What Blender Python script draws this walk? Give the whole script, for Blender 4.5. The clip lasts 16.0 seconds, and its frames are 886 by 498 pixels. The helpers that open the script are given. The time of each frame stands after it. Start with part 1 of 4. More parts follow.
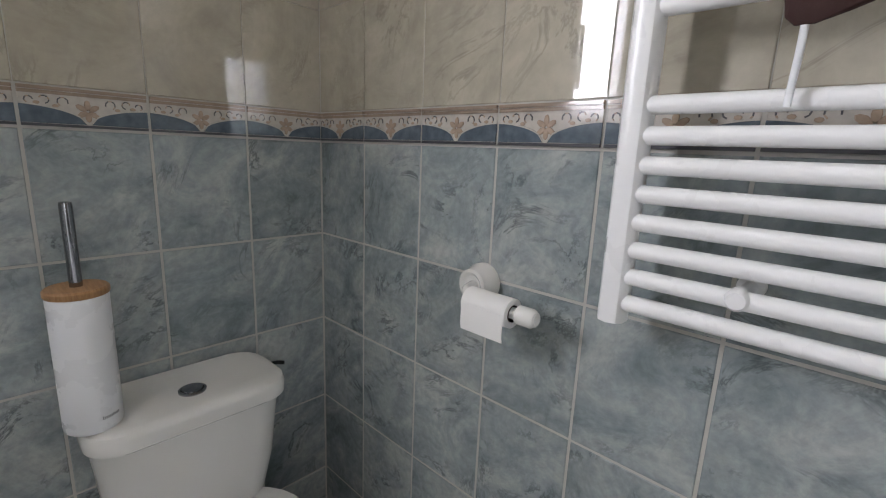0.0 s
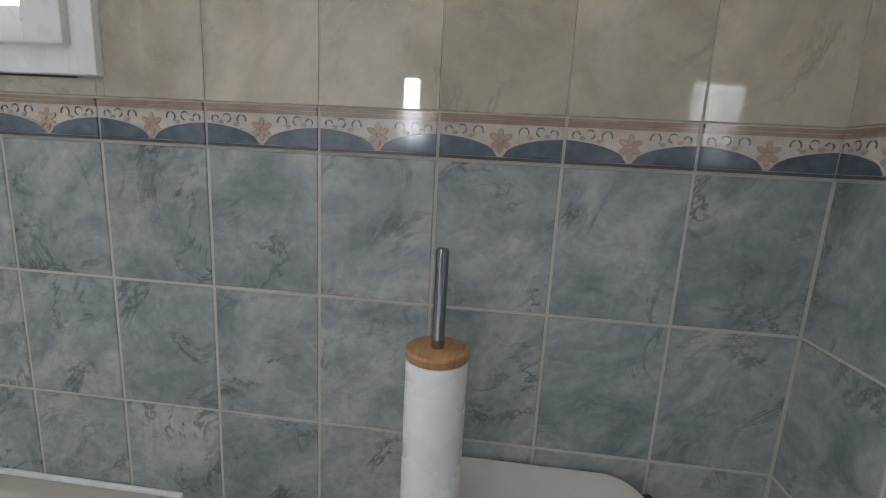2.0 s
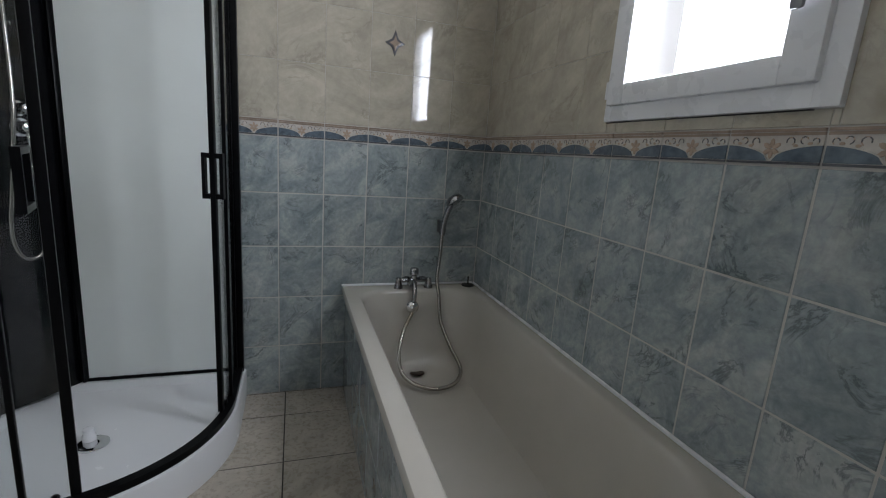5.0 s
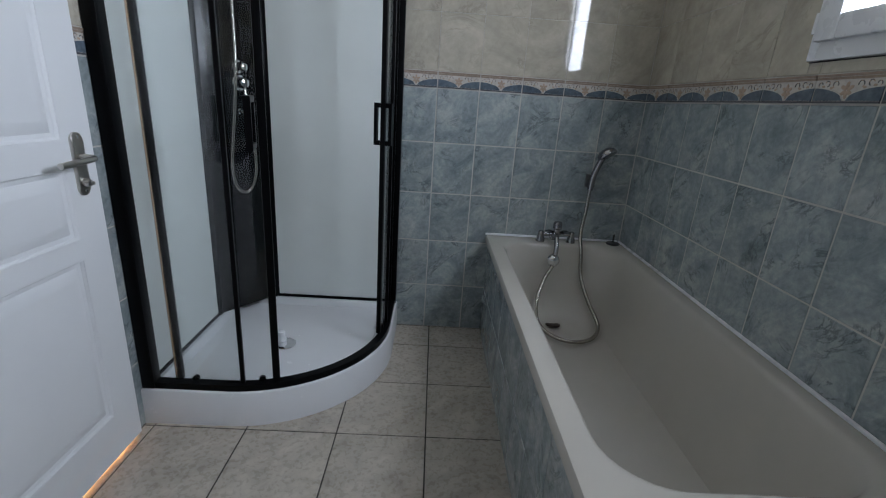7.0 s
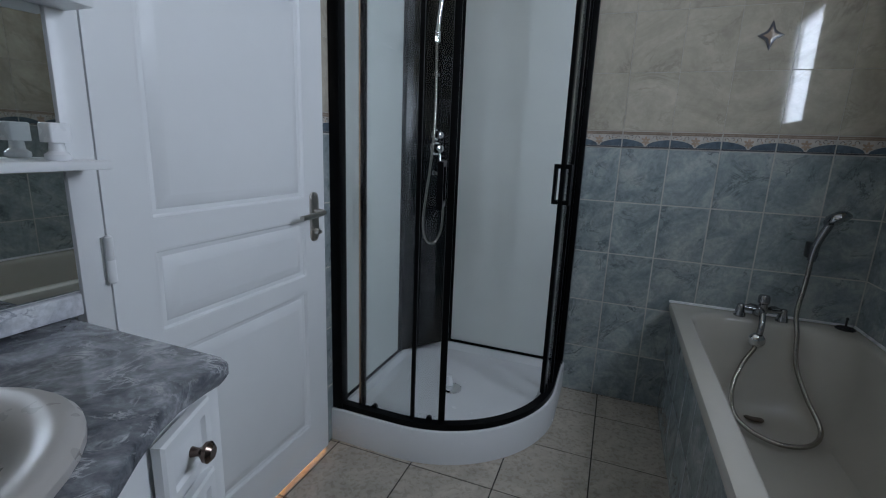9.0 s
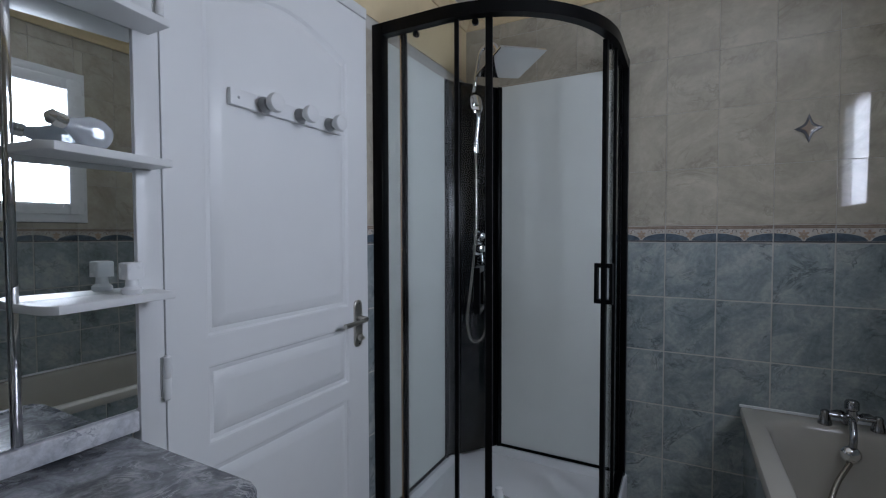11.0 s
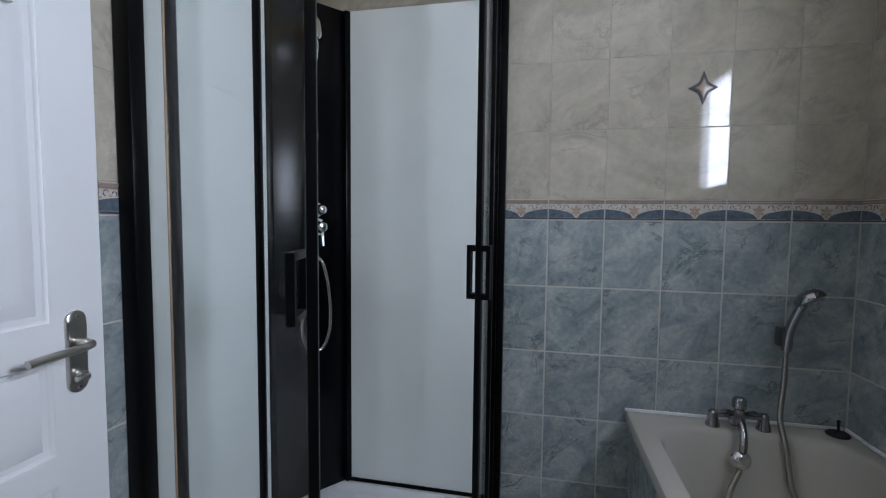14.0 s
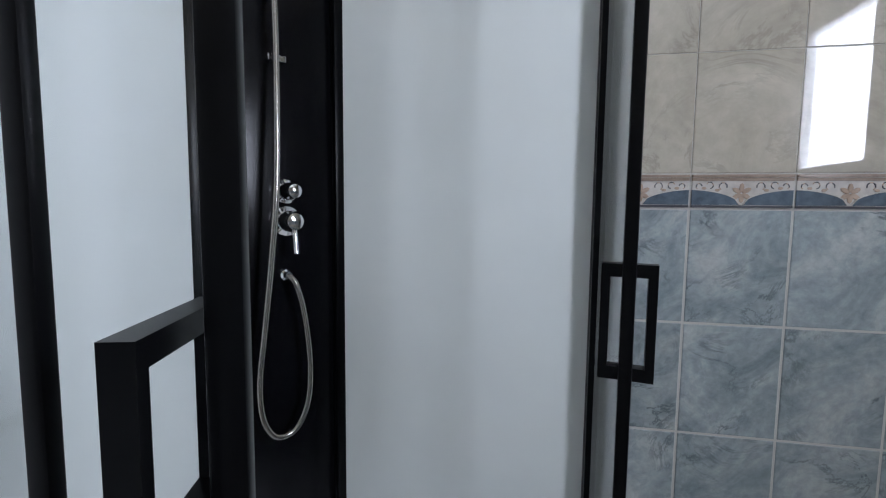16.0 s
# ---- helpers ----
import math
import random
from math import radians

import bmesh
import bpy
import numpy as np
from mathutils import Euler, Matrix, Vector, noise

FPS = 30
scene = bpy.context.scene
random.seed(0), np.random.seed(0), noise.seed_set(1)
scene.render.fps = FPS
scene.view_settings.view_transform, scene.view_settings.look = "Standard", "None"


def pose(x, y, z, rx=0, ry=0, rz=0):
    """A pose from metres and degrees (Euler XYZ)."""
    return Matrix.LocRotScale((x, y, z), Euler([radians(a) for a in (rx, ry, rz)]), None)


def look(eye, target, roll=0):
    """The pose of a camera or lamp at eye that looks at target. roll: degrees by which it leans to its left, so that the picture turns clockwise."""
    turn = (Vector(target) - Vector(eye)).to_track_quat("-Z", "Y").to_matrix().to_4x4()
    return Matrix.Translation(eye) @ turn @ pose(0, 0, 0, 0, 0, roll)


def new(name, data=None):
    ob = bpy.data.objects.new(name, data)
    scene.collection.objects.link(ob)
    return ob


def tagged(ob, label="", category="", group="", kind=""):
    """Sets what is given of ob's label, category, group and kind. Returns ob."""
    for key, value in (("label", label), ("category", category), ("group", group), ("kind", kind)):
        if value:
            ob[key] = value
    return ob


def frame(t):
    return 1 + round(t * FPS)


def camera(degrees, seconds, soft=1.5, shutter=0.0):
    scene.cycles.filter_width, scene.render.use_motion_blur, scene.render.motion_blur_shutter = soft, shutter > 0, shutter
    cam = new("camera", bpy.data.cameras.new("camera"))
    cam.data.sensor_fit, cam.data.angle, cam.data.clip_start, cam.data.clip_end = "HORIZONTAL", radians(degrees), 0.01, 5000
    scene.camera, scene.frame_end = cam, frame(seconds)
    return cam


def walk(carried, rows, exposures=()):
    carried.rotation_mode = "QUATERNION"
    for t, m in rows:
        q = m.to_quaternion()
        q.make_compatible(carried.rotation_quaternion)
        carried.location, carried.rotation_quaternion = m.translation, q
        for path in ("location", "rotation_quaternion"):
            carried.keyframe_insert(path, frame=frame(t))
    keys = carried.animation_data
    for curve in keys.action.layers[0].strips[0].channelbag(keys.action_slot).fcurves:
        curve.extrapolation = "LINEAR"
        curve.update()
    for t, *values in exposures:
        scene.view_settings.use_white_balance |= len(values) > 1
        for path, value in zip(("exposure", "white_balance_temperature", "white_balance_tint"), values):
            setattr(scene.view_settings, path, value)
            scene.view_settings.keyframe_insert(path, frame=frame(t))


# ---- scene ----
cam = camera(88.9, 16.0, soft=1.15)
EXPOSURES = [(0.0, 0.1, 6550, 19), (1.0, 0.5, 6500, 18), (1.5, 0.55, 6450, 18), (2.0, 0.4, 6400, 17), (2.5, -0.42, 6250, 16), (3.0, -0.82, 6250, 15), (4.0, -0.67, 6250, 15), (6.5, -0.72, 6000, 15), (7.5, -0.72, 5750, 13), (8.5, -0.95, 5720, 12), (9.0, -1.22, 5700, 12), (11.5, -1.32, 5850, 17), (12.0, -1.17, 5800, 17), (12.5, -0.87, 5800, 16), (13.5, -0.8, 5800, 16), (14.5, -0.52, 5850, 17), (16.0, -0.35, 5900, 18)]
PATH = [
    (0, (1.104, 2.122, 1.237), (-0.234, 3.547, 0.816), 2.4),
    (0.5, (1.006, 2.203, 1.235), (-0.534, 3.417, 0.844), 1.8),
    (1, (0.874, 2.248, 1.242), (-0.866, 3.168, 0.885), 1.5),
    (1.5, (0.784, 2.284, 1.248), (-1.138, 2.705, 0.886), 1.8),
    (2, (0.745, 2.296, 1.248), (-1.207, 2.09, 0.864), 3.1),
    (2.5, (0.743, 2.27, 1.247), (-1.038, 1.46, 0.83), 1.4),
    (3, (0.766, 2.241, 1.238), (-0.753, 1.005, 0.832), 1.0),
    (3.5, (0.797, 2.224, 1.236), (-0.406, 0.676, 0.84), 0.6),
    (4, (0.832, 2.198, 1.231), (-0.09, 0.464, 0.853), 0.6),
    (4.2, (0.853, 2.195, 1.229), (0.02, 0.414, 0.86), 1.1),
    (6.3, (0.994, 2.257, 1.205), (0.624, 0.371, 0.653), 5.4),
    (6.5, (0.989, 2.269, 1.194), (0.701, 0.377, 0.615), 4.7),
    (7, (1.001, 2.257, 1.195), (0.934, 0.358, 0.573), 3.9),
    (7.5, (1.019, 2.227, 1.194), (1.207, 0.335, 0.573), 3.2),
    (8, (1.016, 2.236, 1.202), (1.409, 0.357, 0.642), 2.5),
    (8.5, (0.994, 2.273, 1.215), (1.531, 0.411, 0.721), 2.2),
    (9, (0.999, 2.287, 1.216), (1.685, 0.459, 0.78), 2.3),
    (9.2, (1.004, 2.288, 1.213), (1.757, 0.481, 0.804), 2.2),
    (11.3, (0.924, 2.286, 1.293), (1.862, 0.52, 1.325), 0.5),
    (11.5, (0.929, 2.278, 1.292), (1.797, 0.479, 1.393), 0.4),
    (12, (0.934, 2.224, 1.291), (1.67, 0.37, 1.437), 0.8),
    (12.5, (0.976, 2.134, 1.277), (1.609, 0.242, 1.426), 0.7),
    (13, (1.016, 2.057, 1.256), (1.524, 0.124, 1.306), 0.4),
    (13.5, (1.034, 1.91, 1.242), (1.471, -0.039, 1.137), 0.4),
    (14, (1.034, 1.736, 1.248), (1.446, -0.216, 1.116), 0.6),
    (14.5, (1.076, 1.598, 1.233), (1.484, -0.355, 1.087), 1.0),
    (15, (1.179, 1.428, 1.221), (1.588, -0.525, 1.093), 1.4),
    (15.5, (1.262, 1.279, 1.209), (1.656, -0.676, 1.063), 1.0),
    (16, (1.345, 1.056, 1.243), (1.703, -0.904, 1.068), 0.6),
]
walk(cam, [(t, look(eye, target, roll)) for t, eye, target, roll in PATH], EXPOSURES)

# ---- world and light ----
world = bpy.data.worlds.new("world")
scene.world = world
world.use_nodes = True
wn = world.node_tree
sky = wn.nodes.new("ShaderNodeTexSky")
sky.sky_type = "NISHITA"
sky.sun_disc = False
sky.sun_elevation, sky.sun_rotation = radians(40), radians(110)
wn.nodes["Background"].inputs[1].default_value = 0.12
wn.links.new(sky.outputs[0], wn.nodes["Background"].inputs[0])

sun = new("sun", bpy.data.lights.new("sun", "SUN"))
sun.data.energy, sun.data.angle, sun.data.color = 3.0, radians(0.5), (1.0, 0.93, 0.82)
sun.matrix_world = look((3, -2, 5), (0, 0, 0))

# daylight in the window's opening
WY0, WY1, WZ0, WZ1 = 0.955, 1.616, 1.358, 2.19
day = new("window_daylight", bpy.data.lights.new("window_daylight", "AREA"))
day.data.shape, day.data.size, day.data.size_y = "RECTANGLE", 0.45, 0.62
day.data.energy, day.data.color = 32.0, (0.90, 0.96, 1.0)
day.matrix_world = look((-0.020, 1.272, 1.775), (1.0, 1.272, 1.775))

# ---- materials ----
W, L, H = 2.00, 2.80, 2.45
TZ0, TZ1 = 1.25, 1.325      # frieze


def shader(name, rough=0.5, metal=0.0, color=(0.8, 0.8, 0.8), **extra):
    m = bpy.data.materials.new(name)
    m.use_nodes = True
    b = m.node_tree.nodes["Principled BSDF"]
    b.inputs["Base Color"].default_value = (*color, 1)
    b.inputs["Roughness"].default_value = rough
    b.inputs["Metallic"].default_value = metal
    for k, v in extra.items():
        b.inputs[k.replace("_", " ")].default_value = v
    return m


def coords(m, scale=1.0, vary=True):
    """Object coordinates in metres, shifted for each object by its random number."""
    t = m.node_tree
    tc = t.nodes.new("ShaderNodeTexCoord")
    out = tc.outputs["Object"]
    if vary:
        info = t.nodes.new("ShaderNodeObjectInfo")
        mul = t.nodes.new("ShaderNodeVectorMath")
        mul.operation = "SCALE"
        comb = t.nodes.new("ShaderNodeCombineXYZ")
        for i, f in enumerate((37.0, 91.0, 53.0)):
            q = t.nodes.new("ShaderNodeMath")
            q.operation = "MULTIPLY"
            q.inputs[1].default_value = f
            t.links.new(info.outputs["Random"], q.inputs[0])
            t.links.new(q.outputs[0], comb.inputs[i])
        add = t.nodes.new("ShaderNodeVectorMath")
        t.links.new(out, add.inputs[0])
        t.links.new(comb.outputs[0], add.inputs[1])
        out = add.outputs[0]
    return out


def noise_tex(m, vec, scale, detail=4.0, rough=0.55, distort=0.0):
    n = m.node_tree.nodes.new("ShaderNodeTexNoise")
    n.inputs["Scale"].default_value = scale
    n.inputs["Detail"].default_value = detail
    n.inputs["Roughness"].default_value = rough
    n.inputs["Distortion"].default_value = distort
    m.node_tree.links.new(vec, n.inputs["Vector"])
    return n.outputs[0]


def ramp(m, fac, stops):
    r = m.node_tree.nodes.new("ShaderNodeValToRGB")
    e = r.color_ramp.elements
    while len(e) < len(stops):
        e.new(0.5)
    for el, (p, c) in zip(e, stops):
        el.position, el.color = p, (*c, 1) if len(c) == 3 else c
    m.node_tree.links.new(fac, r.inputs[0])
    return r.outputs[0]


def mix(m, a, b, fac, kind="MIX"):
    x = m.node_tree.nodes.new("ShaderNodeMix")
    x.data_type, x.blend_type = "RGBA", kind
    for sock, v in ((x.inputs[0], fac), (x.inputs[6], a), (x.inputs[7], b)):
        if isinstance(v, (int, float)):
            sock.default_value = v
        elif isinstance(v, tuple):
            sock.default_value = (*v, 1)
        else:
            m.node_tree.links.new(v, sock)
    return x.outputs[2]


def bsdf(m):
    return m.node_tree.nodes["Principled BSDF"]


def put(m, color=None, rough=None, bump=None, depth=0.001, strength=0.3):
    t, b = m.node_tree, bsdf(m)
    if color is not None:
        t.links.new(color, b.inputs["Base Color"])
    if rough is not None:
        t.links.new(rough, b.inputs["Roughness"])
    if bump is not None:
        n = t.nodes.new("ShaderNodeBump")
        n.inputs["Strength"].default_value, n.inputs["Distance"].default_value = strength, depth
        t.links.new(bump, n.inputs["Height"])
        t.links.new(n.outputs[0], b.inputs["Normal"])
    return m


def grey(v):
    return (v, v, v)


def marble(name, light, mid, dark, vein, rough, vein_amount=0.7, scale=1.0, ring=9.0, vary=0.08, mottle=0.7, relief=0.25):
    """Cloudy glazed marble: broad clouds, mottling and thin veins that run aslant."""
    m = shader(name, rough)
    v = coords(m)
    slant = m.node_tree.nodes.new("ShaderNodeMapping")
    slant.vector_type = "TEXTURE"
    slant.inputs["Rotation"].default_value = (0.0, 0.0, radians(40))
    slant.inputs["Scale"].default_value = (1.18, 0.90, 1.0)
    m.node_tree.links.new(v, slant.inputs["Vector"])
    w = slant.outputs[0]
    clouds = noise_tex(m, w, 7.5 * scale, 6, 0.66, 0.9)
    base = ramp(m, clouds, [(0.30, dark), (0.49, mid), (0.68, light)])
    fine = noise_tex(m, v, 62 * scale, 4, 0.6, 0.3)
    base = mix(m, base, ramp(m, fine, [(0.35, grey(0.72)), (0.65, grey(1.16))]), mottle, "MULTIPLY")
    veins = noise_tex(m, w, ring * scale, 6, 0.68, 1.1)
    line = ramp(m, veins, [(0.465, grey(0)), (0.498, grey(vein_amount)), (0.53, grey(0))])
    gate = ramp(m, noise_tex(m, w, 9 * scale, 3), [(0.47, grey(0)), (0.64, grey(1))])
    base = mix(m, base, vein, mix(m, line, gate, 1.0, "MULTIPLY"))
    tint = m.node_tree.nodes.new("ShaderNodeObjectInfo")
    base = mix(m, base, ramp(m, tint.outputs["Random"], [(0, grey(1 - vary)), (1, grey(1 + vary * .7))]), 1.0, "MULTIPLY")
    put(m, base, ramp(m, fine, [(0.3, grey(rough * 0.8)), (0.7, grey(rough * 1.3))]), noise_tex(m, v, 9, 2), 0.0006, relief)
    return m


TILE_BLUE = marble("blue_marbled_glaze", (0.455, 0.475, 0.458), (0.304, 0.346, 0.353), (0.190, 0.227, 0.238), (0.10, 0.118, 0.126), 0.045, 0.85, 1.0, 6.0, 0.08, 0.45, 0.12)
TILE_BEIGE = marble("beige_marbled_glaze", (0.54, 0.498, 0.41), (0.452, 0.415, 0.338), (0.352, 0.322, 0.26), (0.245, 0.222, 0.178), 0.024, 0.55, 0.55, 9.0, 0.02, 0.22, 0.06)
TILE_FLOOR = marble("cream_floor_glaze", (0.55, 0.50, 0.425), (0.455, 0.41, 0.345), (0.36, 0.32, 0.265), (0.33, 0.30, 0.26), 0.28, 0.15, 0.9, 9.0, 0.06, 0.2)
MARBLE_TOP = marble("grey_marble_laminate", (0.40, 0.41, 0.44), (0.16, 0.168, 0.19), (0.04, 0.044, 0.055), (0.60, 0.61, 0.64), 0.14, 0.85, 1.7, 6.0)
MARBLE_EDGE = marble("pale_veined_marble", (0.76, 0.77, 0.79), (0.66, 0.67, 0.71), (0.42, 0.44, 0.50), (0.20, 0.21, 0.26), 0.2, 0.8, 1.0, 7.0)


def painted(name, color, rough, grain=240.0, amount=0.08, depth=0.0004, strength=0.2, stain=2.5):
    m = shader(name, rough)
    v = coords(m)
    a = noise_tex(m, v, stain, 4, 0.6)
    c = mix(m, color, ramp(m, a, [(0.3, grey(1 - amount)), (0.7, grey(1.0))]), 1.0, "MULTIPLY")
    g = noise_tex(m, v, grain, 3)
    put(m, c, ramp(m, noise_tex(m, v, 18, 3), [(0.3, grey(rough * 0.8)), (0.7, grey(min(1, rough * 1.25)))]), g, depth, strength)
    return m


GROUT = painted("pale_wall_grout", (0.54, 0.52, 0.48), 0.85, 300, 0.15)
GROUT_DARK = painted("dark_floor_grout", (0.045, 0.040, 0.035), 0.9, 300, 0.2)
PLASTER = painted("cream_plaster", (0.78, 0.64, 0.40), 0.85, 45, 0.12, 0.002, 0.5)
CEIL = painted("ceiling_paint", (0.78, 0.76, 0.72), 0.9, 120, 0.05)
DOOR_WHITE = painted("white_door_paint", (0.80, 0.81, 0.82), 0.38, 180, 0.05, 0.0003, 0.15)
FRAME_WHITE = painted("white_gloss_paint", (0.78, 0.79, 0.80), 0.35, 90, 0.10)
PVC = painted("white_pvc", (0.82, 0.83, 0.85), 0.28, 300, 0.03)
ENAMEL = painted("bath_enamel", (0.50, 0.475, 0.42), 0.16, 5, 0.08, 0.0003, 0.1)
CERAMIC = painted("white_ceramic", (0.78, 0.77, 0.74), 0.10, 5, 0.03, 0.0003, 0.1)
SINK = painted("grey_white_ceramic", (0.44, 0.42, 0.40), 0.30, 5, 0.04, 0.0003, 0.1)
ACRYLIC = painted("white_acrylic_tray", (0.84, 0.85, 0.87), 0.22, 60, 0.03)
RADIATOR = painted("radiator_enamel", (0.84, 0.84, 0.84), 0.30, 160, 0.04)
PAPER = painted("toilet_paper", (0.85, 0.84, 0.82), 0.95, 220, 0.05, 0.001, 0.5)
BLACK = shader("black_anodised_aluminium", 0.30, 0.0, (0.0022, 0.0023, 0.0027), Specular_IOR_Level=0.12)
BLACK_PANEL = shader("black_gloss_panel", 0.22, 0.0, (0.002, 0.0021, 0.003), Specular_IOR_Level=0.16)
RUBBER = painted("black_rubber", (0.015, 0.015, 0.015), 0.6)
FROST = painted("pale_backed_glass", (0.81, 0.845, 0.82), 0.20, 30, 0.06, 0.0003, 0.1)
FRIEZE_WHITE = painted("frieze_ivory_glaze", (0.62, 0.58, 0.53), 0.10, 90, 0.25, 0.0005, 0.3, 40)
FRIEZE_TAN = painted("frieze_tan_glaze", (0.36, 0.28, 0.22), 0.12, 90, 0.25, 0.0005, 0.3, 40)
FRIEZE_OCHRE = painted("frieze_ochre_glaze", (0.50, 0.38, 0.29), 0.12, 90, 0.3, 0.0005, 0.3, 60)
FRIEZE_BLUE = painted("frieze_slate_glaze", (0.135, 0.175, 0.215), 0.10, 90, 0.45, 0.0005, 0.3, 50)
FRIEZE_LINE = painted("frieze_dark_glaze", (0.10, 0.10, 0.11), 0.12)
CHROME = shader("chrome", 0.07, 1.0, (0.78, 0.78, 0.79))
STEEL = shader("brushed_nickel", 0.28, 1.0, (0.55, 0.53, 0.49))
HOSE = shader("steel_hose", 0.24, 1.0, (0.42, 0.395, 0.36))
ALU = shader("satin_aluminium", 0.25, 1.0, (0.70, 0.69, 0.67))
DARK_KNOB = shader("dark_bronze", 0.22, 1.0, (0.16, 0.12, 0.10))
PALE_STEEL = shader("grey_plastic", 0.35, 0.0, (0.33, 0.34, 0.35))
DARK_PLASTIC = painted("dark_grey_plastic", (0.05, 0.052, 0.055), 0.35, 200, 0.1)
# satin seal metal with the orange light it reflects painted into its colour
WARM_SEAL = shader("seal_with_warm_reflection", 0.24, 1.0, (0.66, 0.46, 0.31))
# chrome in an even, darker grey
DARK_CHROME = shader("darker_chrome", 0.13, 1.0, (0.36, 0.36, 0.37))
MIRROR = shader("mirror_silver", 0.015, 1.0, (0.80, 0.83, 0.82))
GLASS = shader("clear_glass", 0.0, 0.0, (0.96, 0.98, 0.98), Transmission_Weight=1.0, IOR=1.45)
BULB_GLASS = shader("bulb_glass", 0.06, 0.0, (0.72, 0.76, 0.82), Transmission_Weight=0.45, IOR=1.3)
CLOTH = painted("dark_brown_cloth", (0.045, 0.016, 0.013), 0.9, 400, 0.3, 0.001, 0.6)
m = shader("bamboo", 0.45)
v = coords(m)
st = m.node_tree.nodes.new("ShaderNodeMapping")
st.inputs["Scale"].default_value = (1.0, 9.0, 1.0)
m.node_tree.links.new(v, st.inputs["Vector"])
g = noise_tex(m, st.outputs[0], 26, 5, 0.6, 0.3)
BAMBOO = put(m, ramp(m, g, [(0.3, (0.30, 0.15, 0.065)), (0.7, (0.46, 0.26, 0.12))]), None, g, 0.0005, 0.3)


def thin_glass(name, tint=(0.975, 0.985, 0.985)):
    """A thin clear pane: see-through with a Fresnel gloss."""
    m = bpy.data.materials.new(name)
    m.use_nodes = True
    t = m.node_tree
    t.nodes.remove(bsdf(m))
    tr, gl = t.nodes.new("ShaderNodeBsdfTransparent"), t.nodes.new("ShaderNodeBsdfGlossy")
    tr.inputs[0].default_value = (*tint, 1)
    gl.inputs["Roughness"].default_value = 0.02
    lw, mx = t.nodes.new("ShaderNodeLayerWeight"), t.nodes.new("ShaderNodeMixShader")
    pw, ad = t.nodes.new("ShaderNodeMath"), t.nodes.new("ShaderNodeMath")
    pw.operation, ad.operation = "POWER", "MULTIPLY_ADD"
    pw.inputs[1].default_value, ad.inputs[1].default_value, ad.inputs[2].default_value = 5.0, 0.85, 0.035
    t.links.new(lw.outputs["Facing"], pw.inputs[0])
    t.links.new(pw.outputs[0], ad.inputs[0])
    t.links.new(ad.outputs[0], mx.inputs[0])
    t.links.new(tr.outputs[0], mx.inputs[1])
    t.links.new(gl.outputs[0], mx.inputs[2])
    t.links.new(mx.outputs[0], t.nodes["Material Output"].inputs[0])
    return m


PANE = thin_glass("shower_glass")
WINDOW_GLASS = thin_glass("window_glass", (0.97, 0.98, 1.0))

# ---- mesh helpers ----


def obj(name, bm, material, parent=None, label="", smooth=False):
    me = bpy.data.meshes.new(name)
    bmesh.ops.recalc_face_normals(bm, faces=bm.faces)
    bm.to_mesh(me)
    bm.free()
    for mt in material if isinstance(material, (list, tuple)) else (material,):
        me.materials.append(mt)
    if smooth:
        for p in me.polygons:
            p.use_smooth = True
        me.set_sharp_from_angle(angle=radians(38))
    ob = new(name, me)
    if parent is not None:
        ob.parent = parent
    if label:
        ob["label"] = label
    return ob


def part(name, bm, material, parent, label="", smooth=True):
    return obj(name, bm, material, parent, label, smooth)


def thing(name, label, category, group="", kind="", at=(0, 0, 0)):
    e = new(name)
    e.location = at
    e.empty_display_size = 0.1
    return tagged(e, label, category, group, kind)


def box(x0, x1, y0, y1, z0, z1, bevel=0.0, seg=2, bm=None):
    own = bmesh.new()
    r = bmesh.ops.create_cube(own, size=1)
    bmesh.ops.transform(own, matrix=Matrix.LocRotScale(((x0 + x1) / 2, (y0 + y1) / 2, (z0 + z1) / 2), None, (x1 - x0, y1 - y0, z1 - z0)), verts=r["verts"])
    if bevel:
        bmesh.ops.bevel(own, geom=own.edges[:], offset=bevel, segments=seg, affect="EDGES", profile=0.5)
    if bm is None:
        return own
    join(bm, own)
    return bm


def join(bm, other):
    me = bpy.data.meshes.new("tmp")
    other.to_mesh(me)
    other.free()
    bm.from_mesh(me)
    bpy.data.meshes.remove(me)


def shifted(bm, m):
    bmesh.ops.transform(bm, matrix=m, verts=bm.verts[:])
    return bm


def loft(rings, cap0=True, cap1=True, bm=None):
    bm = bm or bmesh.new()
    vs = [[bm.verts.new(p) for p in r] for r in rings]
    n = len(vs[0])
    for a, b in zip(vs, vs[1:]):
        for i in range(n):
            bm.faces.new((a[i], a[(i + 1) % n], b[(i + 1) % n], b[i]))
    if cap0:
        bm.faces.new(vs[0][::-1])
    if cap1:
        bm.faces.new(vs[-1])
    return bm


def rrect(cx, cy, hx, hy, r, z, n=8):
    """A level rounded rectangle."""
    pts = []
    for k, (sx, sy) in enumerate(((1, 1), (-1, 1), (-1, -1), (1, -1))):
        for i in range(n):
            a = radians(90 * k + 90 * i / (n - 1))
            pts.append((cx + sx * (hx - r) + r * math.cos(a), cy + sy * (hy - r) + r * math.sin(a), z))
    return pts


def turned(profile, n=32, cap0=True, cap1=True):
    """A body of revolution about z from (radius, height) pairs."""
    return loft([[(r * math.cos(2 * math.pi * i / n), r * math.sin(2 * math.pi * i / n), z) for i in range(n)] for r, z in profile], cap0, cap1)


